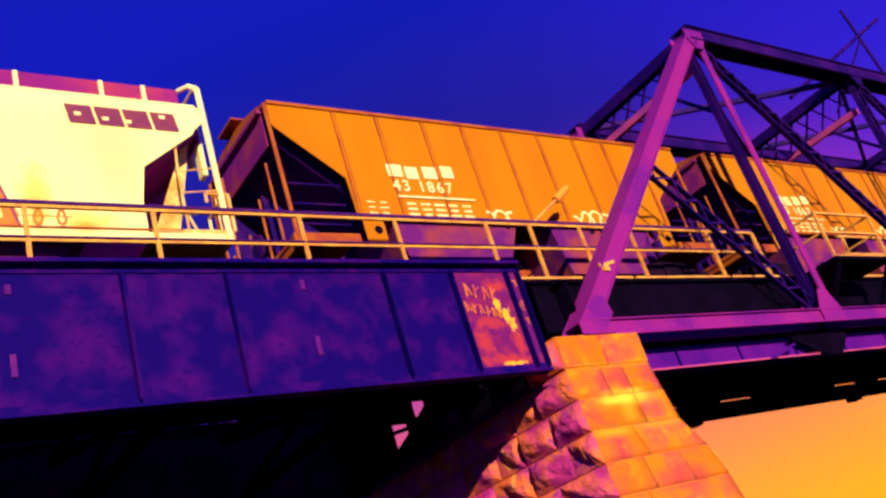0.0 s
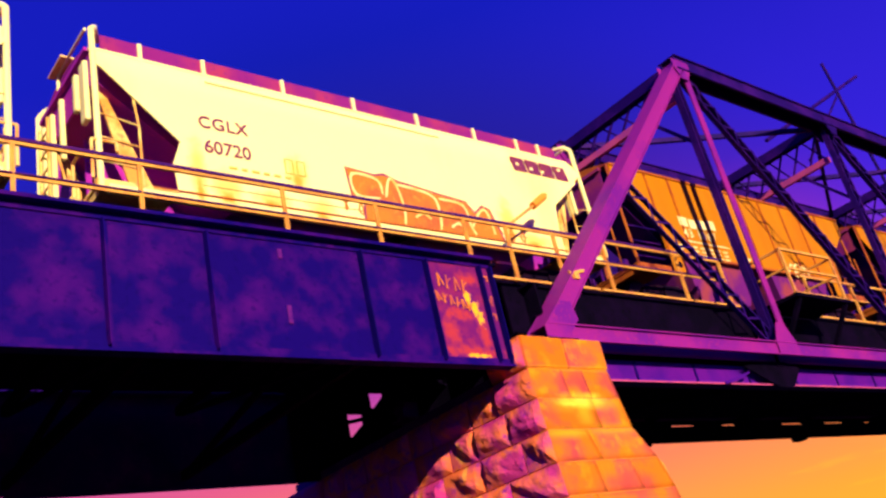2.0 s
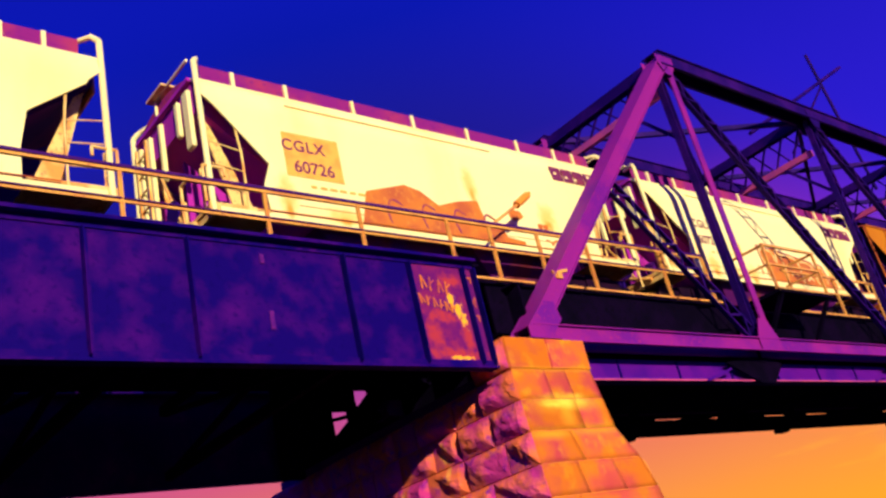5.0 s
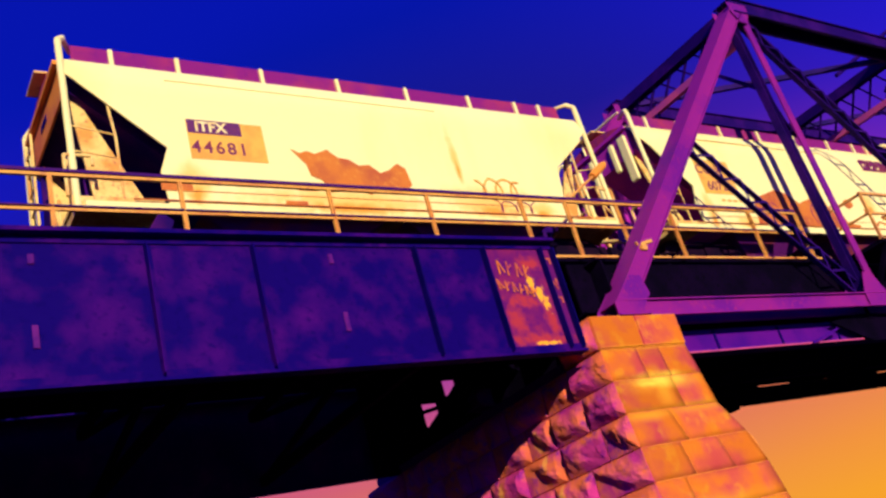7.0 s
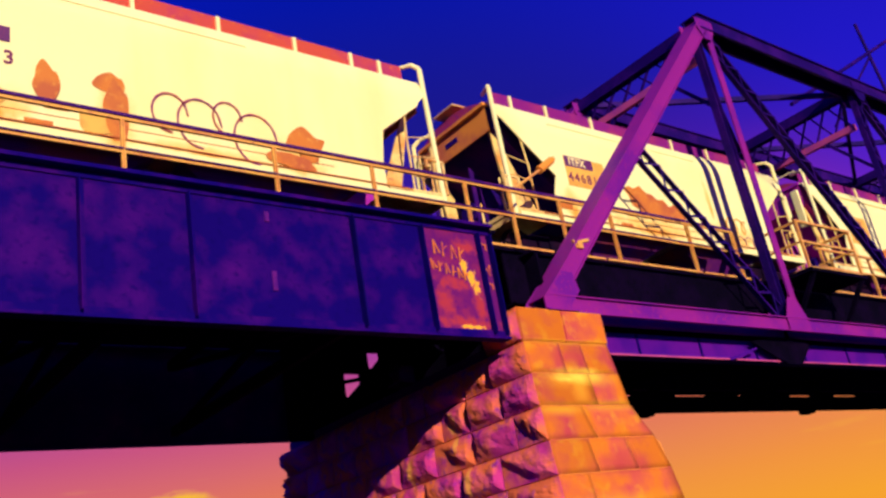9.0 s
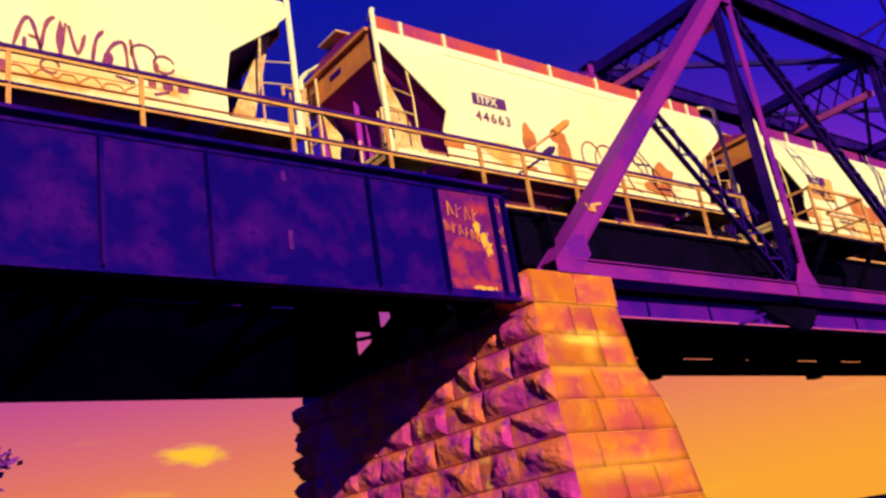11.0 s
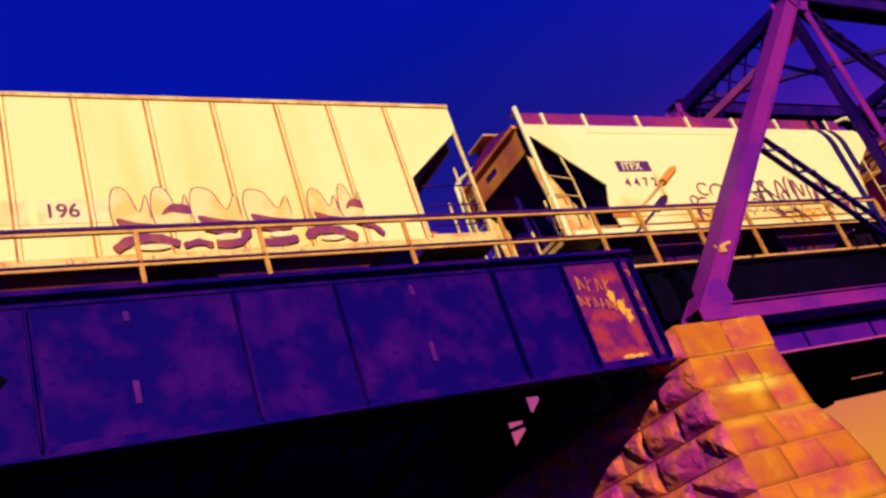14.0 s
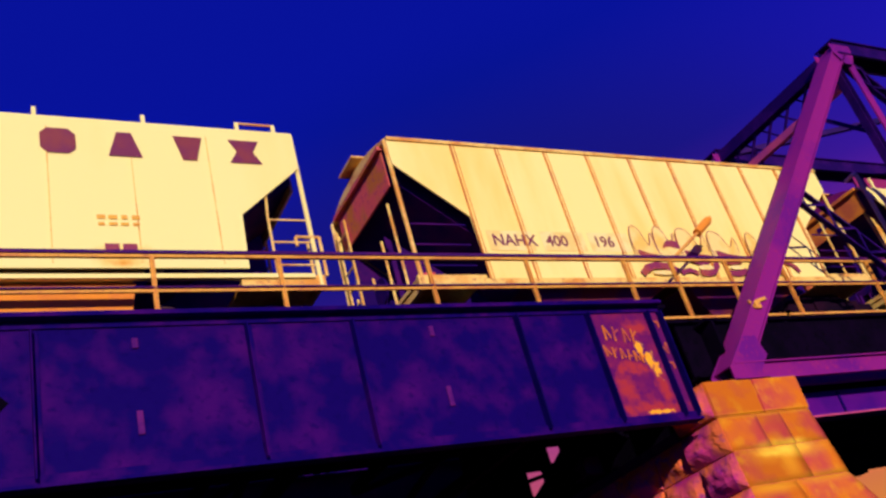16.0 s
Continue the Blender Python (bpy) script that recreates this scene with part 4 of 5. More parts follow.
def stroke(bm, pts, w, y, curve=True):
    """One sprayed line as a thin ribbon, narrower at its ends."""
    pts = rounded(pts) if curve else list(pts)
    n = len(pts)
    rows = []
    for i, (x, z) in enumerate(pts):
        a, b = pts[max(i - 1, 0)], pts[min(i + 1, n - 1)]
        tx, tz = b[0] - a[0], b[1] - a[1]
        m = math.hypot(tx, tz) or 1.0
        h = w / 2 * (1.0 if 0 < i < n - 1 else 0.7) * (1 + 0.18 * math.sin(i * 1.7 + x * 5))
        px, pz = -tz / m * h, tx / m * h
        rows.append([bm.verts.new(v) for v in ((x + px, y - 0.003, z + pz), (x - px, y - 0.003, z - pz), (x - px, y + 0.003, z - pz), (x + px, y + 0.003, z + pz))])
    for r0, r1 in zip(rows, rows[1:]):
        for i in range(4):
            bm.faces.new((r0[i], r0[(i + 1) % 4], r1[(i + 1) % 4], r1[i]))


def strokes(name, lines, w, y, mat, car, label=""):
    for pts in lines:
        one(name, mat, car, lambda bm: stroke(bm, pts, w, y), label)


def build_truck(parent, x):
    bm = bmesh.new()
    for y in (-1.0, 1.0):
        prism(bm, [(-1.1, 0.36), (-0.95, 0.58), (-0.35, 0.68), (0.35, 0.68), (0.95, 0.58), (1.1, 0.36), (0.9, 0.3), (0.5, 0.26), (-0.5, 0.26), (-0.9, 0.3)], y - 0.07, y + 0.07)
        box(bm, 0, y, 0.42, 0.5, 0.24, 0.3)
    box(bm, 0, 0, 0.5, 0.4, 2.2, 0.22)
    fr = part("truck", bm, TRUCK, parent, "dark cast iron two-axle truck")
    fr.location = (x, 0, 0)
    for wx in (-0.85, 0.85):
        bm = bmesh.new()
        for y in (-0.76, 0.76):
            rod(bm, (0, y - 0.06, 0), (0, y + 0.06, 0), 0.42, 24)
            s = -1 if y > 0 else 1
            rod(bm, (0, y + s * 0.05, 0), (0, y + s * 0.08, 0), 0.46, 24)
        rod(bm, (0, -1.05, 0), (0, 1.05, 0), 0.08, 10)
        w = part("wheelset", bm, WHEEL, fr)
        w.location = (wx, 0, 0.43)
    return fr


def build_car(style, paint, trim, label, half=5.65, eave=3.75, inset=1.2, slope=None):
    """One covered hopper. style: 'rib' flat ribbed sides, 'strip' smooth sides with a dark roof coaming, 'panel' smooth panels and low brackets."""
    car = thing("hopper_car", label, "railway car", "cars of the freight train")
    orange = paint == CAR_ORANGE
    wide_ends = style == "strip" and inset < 1.4
    slope = slope or RECESS_SHADE
    sill = 1.44 if orange else (1.12 if style == "panel" else 0.85)
    inn = {"rib": 1.3, "strip": inset, "panel": 1.1}[style]
    top_cut = {"rib": 3.2, "strip": 3.15, "panel": 2.98}[style]
    low_cut = {"rib": 2.2, "strip": 1.95, "panel": 2.1}[style]
    h = half

    def sides(bm):
        out = [(-h, eave), (-h, top_cut + 0.1), (-h + 0.1, top_cut), (-h + inn, low_cut), (-h + inn + 0.03, sill), (h - inn - 0.03, sill), (h - inn, low_cut), (h - 0.1, top_cut), (h, top_cut + 0.1), (h, eave)]
        if style == "strip":
            out = [(-h, eave), (-h, top_cut + 0.1), (-h + 0.1, top_cut), (-h + inn, low_cut), (-h + inn - 0.16, low_cut - 0.45), (-h + inn - 0.1, sill), (h - inn + 0.1, sill), (h - inn + 0.16, low_cut - 0.45), (h - inn, low_cut), (h - 0.1, top_cut), (h, top_cut + 0.1), (h, eave)]
            if style == "strip":
                # the opening of the trailing end reaches lower, with an upright inner edge
                out[-6:] = [(h - 1.36, sill), (h - 1.36, 1.5), (h - 1.25, 2.16), (h - 0.3, 2.9), (h, 3.02), (h, eave)]
        if style != "strip":
            prism(bm, out, -1.5, -1.47)
            prism(bm, out, 1.47, 1.5)
            return
        # flat below, turning in towards the roof above
        low = [q for q in out if q[1] < 3.0]
        for sgn in (-1, 1):
            prism(bm, [(-h + 0.25, 3.0), *low, (h - 0.25, 3.0)], sgn * 1.5, sgn * 1.47)
            rows = []
            for i in range(7):
                z = 3.0 + (eave - 3.0) * i / 6
                x = h - max(0.0, 0.25 * (top_cut + 0.1 - z) / 0.25) if z < top_cut + 0.1 else h
                y = 1.5 - 0.3 * ((z - 3.0) / 0.75) ** 2
                rows.append([bm.verts.new((k, sgn * yy, z)) for k, yy in ((-x, y), (x, y), (x, y - 0.03), (-x, y - 0.03))])
            for r0, r1 in zip(rows, rows[1:]):
                for i in range(4):
                    bm.faces.new((r0[i], r0[(i + 1) % 4], r1[(i + 1) % 4], r1[i]))
    body = one("body", paint, car, sides)
    if style == "rib":
        # two thin bars, darker than the side, draw each rib
        bm = bmesh.new()
        box(bm, 0, -1.512, (eave + sill) / 2, 0.032, 0.026, eave - sill - 0.06)
        box(bm, 0.075, -1.505, (eave + sill) / 2, 0.014, 0.012, eave - sill - 0.06)
        first = None
        for x in (-4.38, -3.39, -2.25, -1.21, -0.1, 1.0, 2.13, 3.12, 4.26):
            if first is None:
                first = o = part("rib", bm, ORANGE_TRIM if paint == CAR_ORANGE else RIB_CREAM, body)
            else:
                o = new("rib", first.data)
                o.parent = body
            o.location = (x, 0, 0)
        one("eave_angle", trim, body, lambda bm: box(bm, 0, -1.51, eave - 0.03, 2 * h, 0.05, 0.07))
    elif style == "strip":
        one("eave_angle", paint, body, lambda bm: box(bm, 0, -1.24, eave - 0.02, 2 * h - 0.1, 0.04, 0.05))
        # thin dark lines painted for the shading along the sill
        one("sill_edge", ORANGE_TRIM, body, lambda bm: (box(bm, 0, -1.524, 0.965, 2 * h - 1.6, 0.012, 0.022), box(bm, -0.4, -1.503, 1.16, 2 * h - 4.2, 0.008, 0.012)))
        one("weld_seam", paint, body, lambda bm: box(bm, -1.2, -1.45, eave - 0.33, 5.4, 0.03, 0.02))
    else:
        bm = bmesh.new()
        for i in range(8):
            box(bm, -h + 1.4 + i * 1.2, -1.503, 2.4, 0.016, 0.008, 2.4)
        part("panel_seam", bm, trim, body)
    # roof
    def roof(bm):
        k = 8
        pts = []
        for i in range(k + 1):
            a = i / k * 2 - 1
            pts.append((a * (1.2 if style == "strip" else 1.49), eave + 0.3 * (1 - a * a)))
        rows = [[bm.verts.new((x, y, z)) for y, z in pts] for x in (-h, h)]
        for i in range(k):
            bm.faces.new((rows[0][i], rows[1][i], rows[1][i + 1], rows[0][i + 1]))
        for r in rows:
            bm.faces.new(r)
        bm.faces.new((rows[0][0], rows[1][0], rows[1][-1], rows[0][-1]))
    one("roof", ROOF if style == "strip" else trim, car, roof)
    one("running_board", trim, car, lambda bm: box(bm, 0, 0, eave + 0.42, 2 * h + 0.3, 0.7, 0.04))
    if style == "strip":
        one("roof_coaming", ROOF, car, lambda bm: (box(bm, 0, -1.12, eave + 0.2, 2 * h - 0.5, 0.03, 0.42), box(bm, 0, 1.12, eave + 0.2, 2 * h - 0.5, 0.03, 0.42)), "dark red-violet coaming along the roof edge")
        bm = bmesh.new()
        box(bm, 0, -1.16, eave + 0.19, 0.07, 0.05, 0.4)
        first = None
        for x in (-4.75, -3.6, -2.0, -0.4, 1.2, 2.8, 4.1, 4.8):
            if first is None:
                first = o = part("roof_bracket", bm, paint, car)
            else:
                o = new("roof_bracket", first.data)
                o.parent = car
            o.location = (x * h / 5.65, 0, 0)
    elif style == "panel":
        bm = bmesh.new()
        box(bm, 0, -1.45, eave + 0.08, 0.06, 0.05, 0.2)
        first = None
        for x in (-4.4, -2.5, -0.8, 1.6, 3.2, 4.72, 5.35):
            if first is None:
                first = o = part("roof_bracket", bm, paint, car)
            else:
                o = new("roof_bracket", first.data)
                o.parent = car
            o.location = (x, 0, 0)
        one("roof_handhold", trim, car, lambda bm: box(bm, 5.03, -1.45, eave + 0.17, 0.66, 0.03, 0.03))
    # ends: slope sheets, corner posts, ladders, platforms
    for s in (-1, 1):
        # recess shade lies in the sheets' colour; added plates close off the sky
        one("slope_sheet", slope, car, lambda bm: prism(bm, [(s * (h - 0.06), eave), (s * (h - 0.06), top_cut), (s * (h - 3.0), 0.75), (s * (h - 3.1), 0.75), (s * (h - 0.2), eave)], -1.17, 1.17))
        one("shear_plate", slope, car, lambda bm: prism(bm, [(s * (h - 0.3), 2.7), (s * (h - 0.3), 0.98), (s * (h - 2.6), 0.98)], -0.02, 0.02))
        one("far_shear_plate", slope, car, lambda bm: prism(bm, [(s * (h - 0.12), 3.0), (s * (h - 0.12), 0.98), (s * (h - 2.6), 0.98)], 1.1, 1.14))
        one("end_platform", trim, car, lambda bm: (box(bm, s * (h - 0.6), 0, 0.95, 1.3, 2.7, 0.06), box(bm, s * (h - 0.6), -1.44, 0.9, 1.35, 0.07, 0.22), box(bm, s * (h - 0.02), 0, 0.9, 0.08, 2.9, 0.24)))
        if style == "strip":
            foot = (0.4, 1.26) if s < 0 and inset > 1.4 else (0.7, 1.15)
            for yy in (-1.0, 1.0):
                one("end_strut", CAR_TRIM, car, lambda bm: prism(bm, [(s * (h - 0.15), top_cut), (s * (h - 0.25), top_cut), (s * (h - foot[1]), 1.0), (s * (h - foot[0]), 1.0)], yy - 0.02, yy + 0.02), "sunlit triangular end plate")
        for y in (-1.46, 1.46):
            def corner(bm):
                hi = eave + (0.25 if style == "strip" else 0.0)
                rod(bm, (s * h, y, 0.8), (s * h, y * 0.97, hi), 0.055 if style == 'strip' else 0.04, 8)
                if style == "strip":
                    rod(bm, (s * h, y * 0.97, hi), (s * (h - 0.1), y * 0.9, hi + 0.13), 0.055, 8)
                    rod(bm, (s * (h - 0.1), y * 0.9, hi + 0.13), (s * (h - 0.3), y * 0.62, hi + 0.2), 0.045, 8)
            one("corner_post", paint if style != "rib" else trim, car, corner)
        # two side ladders by the openings, and the end rungs
        wide = 1.1 if style == "rib" else 0.62
        if style != "strip":
            for i in range(3):
                one("ladder_rung", trim if style == "panel" else RECESS_SHADE, car, lambda bm: box(bm, s * (h - wide / 2 - 0.05), -1.46, 1.2 + 0.42 * i, wide, 0.022, 0.026))
        else:
            for i in range(3):
                one("ladder_rung", trim, car, lambda bm: rod(bm, (s * (h - 0.02), -1.46, 1.35 + 0.45 * i), (s * (h - 0.67), -1.46, 1.3 + 0.42 * i), 0.014, 6))
        if style != "rib":
            one("ladder_stile", trim, car, lambda bm: (rod(bm, (s * (h - 0.68), -1.46, 0.9), (s * (h - 0.68), -1.46, 2.1), 0.022), rod(bm, (s * (h - 0.68), -1.46, 2.1), (s * (h - 0.62), -1.44, 2.75), 0.022)))
            one("handhold", trim, car, lambda bm: (rod(bm, (s * (h + 0.12), -1.46, 1.0), (s * (h + 0.12), -1.46, 1.72), 0.028), rod(bm, (s * (h + 0.12), -1.46, 1.72), (s * (h - 0.28), -1.46, 1.72), 0.028), rod(bm, (s * (h - 0.28), -1.46, 1.72), (s * (h - 0.28), -1.46, 1.55), 0.028)))
        # end sheets hold their weak, slanting light in the colour, apart from the sides
        one("end_panel", (SLOPE_VIOLET if wide_ends else HOPPER_LIGHT) if style == "strip" else (END_VIOLET if orange else (END_MAUVE if style == "rib" else trim)), car, lambda bm: (box(bm, s * (h - 0.05), 0, (top_cut - 0.15 + eave) / 2, 0.04, 2.3, eave - top_cut + 0.15), prism(bm, [(s * (h + 0.06), eave + 0.02), (s * (h - 0.12), eave + 0.02), (s * (h - 0.12), eave - 0.06), (s * (h + 0.06), eave - 0.06)], -1.2, 1.2)), "upper end sheet")
        one("end_ladder", trim, car, lambda bm: ([box(bm, s * (h + 0.06), yy, 2.2, 0.04, 0.05, 2.7) for yy in (0.75, 1.2)], [box(bm, s * (h + 0.06), 0.98, 1.0 + 0.38 * i, 0.03, 0.45, 0.03) for i in range(7)]))
        for yy, top in (((-1.0, 2.75), (-0.45, 2.3), (0.2, 1.9), (1.0, 1.9)) if style == "rib" else ((-1.2, 1.8), (-0.5, 1.5), (0.4, 1.5), (1.1, 1.5))):
            one("end_handrail", trim, car, lambda bm: rod(bm, (s * (h + 0.02), yy, 0.95), (s * (h + 0.02), yy, top), 0.026))
        if wide_ends:
            # upright stiffeners whose uneven lengths draw a jagged shadow edge on the end sheet, and the raking brace
            # under it
            for yy, z0, w in ((-0.98, 2.35, 0.24), (-0.6, 2.8, 0.14), (0.15, 2.3, 0.12), (0.72, 1.7, 0.26), (1.12, 1.3, 0.16)):
                one("end_stiffener", paint, car, lambda bm: (box(bm, s * (h + 0.0), yy, (z0 + 3.55) / 2, 0.09, w, 3.55 - z0), soften(bm, 0.02)))
            one("end_brace", trim, car, lambda bm: (rod(bm, (s * (h + 0.08), 0.9, 1.7), (s * (h + 0.08), -0.9, 0.85), 0.05, 8), rod(bm, (s * (h + 0.08), 0.2, 2.4), (s * (h + 0.1), -0.5, 1.0), 0.025, 6)))
            one("brake_pipe", trim, car, lambda bm: (rod(bm, (s * (h + 0.12), -0.6, 0.75), (s * (h + 0.12), -0.6, 1.75), 0.03), rod(bm, (s * (h + 0.12), -0.6, 1.75), (s * (h + 0.12), -1.0, 1.75), 0.03)))
            one("roof_grab", paint, car, lambda bm: (rod(bm, (s * (h + 0.02), -1.2, eave + 0.4), (s * (h + 0.02), 0.2, eave + 0.42), 0.03), rod(bm, (s * (h + 0.02), 0.2, eave + 0.42), (s * (h + 0.02), 0.2, eave + 0.05), 0.03)))
        elif style == "strip":
            one("end_recess", RECESS_SHADE, car, lambda bm: (box(bm, s * (h - 0.026), 0.1, (top_cut + eave) / 2 - 0.08, 0.02, 0.42, 0.13), soften(bm, 0.004)), "dark slot in the upper end sheet")
        one("brake_cylinder", END_MAUVE if style == "rib" and not orange else RECESS_SHADE, car, lambda bm: rod(bm, (s * (h - 0.7), -0.5, 1.0), (s * (h - 0.7), -0.5, 1.55), 0.16, 12))
        one("air_reservoir", RECESS_SHADE, car, lambda bm: (box(bm, s * (h - 0.4), 0.5, 1.25, 0.35, 0.5, 0.5), soften(bm, 0.06, 2)))
        one("brake_wheel", RECESS_SHADE, car, lambda bm: rod(bm, (s * (h + 0.1), -0.2, 1.4), (s * (h + 0.14), -0.2, 1.4), 0.25, 16))
        one("coupler", TRUCK, car, lambda bm: (box(bm, s * (h + 0.35), 0, 0.85, 0.7, 0.22, 0.2), box(bm, s * (h + 0.68), 0, 0.85, 0.22, 0.34, 0.32)))
    sz = {0.85: 0.84, 1.12: 0.98, 1.44: 1.4}[sill]
    sl = 2 * h - (2.8 if orange else 0.2)
    sh = 0.14 if sill < 1 else 0.07
    one("side_sill", trim if style == "rib" else paint, car, lambda bm: (box(bm, 0, -1.47, sz, sl, 0.1, sh), box(bm, 0, 1.47, sz, sl, 0.1, sh), box(bm, 0, 0, 0.85, 2 * h, 0.4, 0.3)))
    if orange:
        for x in (-4.1, 4.1):
            plate = one("bolster_plate", paint, car, lambda bm: (box(bm, x, -1.46, 1.14, 0.46, 0.05, 0.52), soften(bm, 0.03)))
            one("bolster_hole", TRUCK, plate, lambda bm: rod(bm, (x + 0.05, -1.492, 1.1), (x + 0.05, -1.484, 1.1), 0.09, 12), "dark round hole")
    mid = {"panel": 1.45}.get(style, 2.05 if orange else 1.9)
    for x in (-mid, mid):
        def hop(bm):
            tx, tz, bx = (1.4, 0.94, 1.3) if style == "panel" else ((1.6, 1.44, 1.15) if orange else (1.7, 0.85, 0.62))
            a = [bm.verts.new((x + i * tx, j * 1.38, tz)) for i, j in ((-1, -1), (1, -1), (1, 1), (-1, 1))]
            wide = 1.3 if style == "panel" else (1.2 if orange else 0.8)
            b = [bm.verts.new((x + i * bx, j * wide, 0.3)) for i, j in ((-1, -1), (1, -1), (1, 1), (-1, 1))]
            for i in range(4):
                bm.faces.new((a[i], a[(i + 1) % 4], b[(i + 1) % 4], b[i]))
            bm.faces.new(a)
            bm.faces.new(b)
            box(bm, x, 0, 0.24, 1.2, 1.5, 0.1)
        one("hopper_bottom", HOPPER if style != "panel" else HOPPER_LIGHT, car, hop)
    for x in (-h + 1.45, h - 1.45):
        build_truck(car, x)
    return car


Y = -1.512


def mark_bars(car, rng, x0, x1, z, hgt, mat, n):
    """Small lettering that cannot be read, as plain bars."""
    w = (x1 - x0) / n
    for i in range(n):
        k = w * rng.uniform(0.5, 0.8)
        one("small_lettering", mat, car, lambda bm: box(bm, x0 + w * (i + 0.5), Y, z, k, 0.004, hgt), "unreadable small lettering")


def logo(car, x0, x1, z, hgt, lean):
    """The owner's mark as four plain slanted blocks."""
    w = (x1 - x0) / 4
    for i, (u, v) in enumerate(((0.35, 0.5), (0.3, 0.35), (0.1, 0.3), (0.38, 0.75))):
        a = x0 + i * w
        g = w * 0.9
        block = one("owner_mark", INK, car, lambda bm: flat(bm, [(a, z - hgt / 2), (a + g, z - hgt / 2), (a + g + lean, z + hgt / 2), (a + lean, z + hgt / 2)], Y), "dark slanted block of the owner's mark")
        one("light_notch", CAR_WHITE, block, lambda bm: box(bm, a + w * u + lean / 2, Y - 0.008, z - hgt * (0.5 - v), w * 0.22, 0.004, hgt * 0.18))


def loops(rng, x0, x1, z0, z1, n):
    """Rounded throw-up letters as closed outlines."""
    out = []
    w = (x1 - x0) / n
    for i in range(n):
        cx = x0 + w * (i + 0.5)
        pts = [(cx - w * 0.46, z0), (cx - w * 0.5, (z0 + z1) / 2), (cx - w * 0.36, z1 - 0.05), (cx - w * 0.05, z1), (cx + w * 0.32, z1 - 0.06), (cx + w * 0.5, (z0 + z1) / 2 + 0.05), (cx + w * 0.4, z0), ]
        out.append([(x + rng.uniform(-0.06, 0.06), z + rng.uniform(-0.07, 0.07)) for x, z in pts])
    return out


def graffiti_letters(car, rng, x0, x1, z0, z1, n, fill, line, w=0.045):
    shapes = loops(rng, x0, x1, z0, z1, n)
    for pts in shapes:
        if fill:
            one("graffiti_fill", fill, car, lambda bm: flat(bm, pts, Y + 0.004))
    lines = []
    for pts in shapes:
        mx = sum(p[0] for p in pts) / len(pts)
        lines += [pts + pts[:1], [(mx - 0.05, z0 + 0.15), (mx + 0.05, (z0 + z1) / 2)]]
    strokes("graffiti_outline", lines, w, Y - 0.006, line, car)


def graffiti_scrawl(car, rng, x0, x1, z, hgt, n, line, w=0.035):
    bm = bmesh.new()
    pts = []
    big = 1.0
    for i in range(n * 7 + 1):
        u = i / (n * 7)
        if i % 7 == 0:
            big = rng.uniform(0.45, 1.1)
        turn = i * 6.2832 / 7
        pts.append((x0 + (x1 - x0) * u + 0.35 * hgt * big * math.sin(turn), z + 0.5 * hgt * big * math.cos(turn) + rng.uniform(-0.02, 0.02)))
    stroke(bm, pts, w, Y - 0.004)
    part("graffiti_scrawl", bm, line, car)


WHITE = ((0.87, 0.81, 0.4), 0.5, 0, (0.87, 0.7, 0.26), None, 0.6, 5, 0.05, (0.52, 0.82), 0.0, True, 0.12)


def rusty_white(spots):
    """White car paint with this car's own rust washes: x, z, half width, half height."""
    m = material("car_white_paint", *WHITE)
    stained(m, [((x, -1.5, z), (w, 1.0, g)) for x, z, w, g in spots], (0.84, 0.56, 0.16), False, 1.1, (0.5, 1.5))
    return stained(m, [((x, -1.5, z - g * 0.5), (w * 0.5, 1.0, g * 0.5)) for x, z, w, g in spots], (0.72, 0.34, 0.05), False, 1.3, (0.4, 1.2))


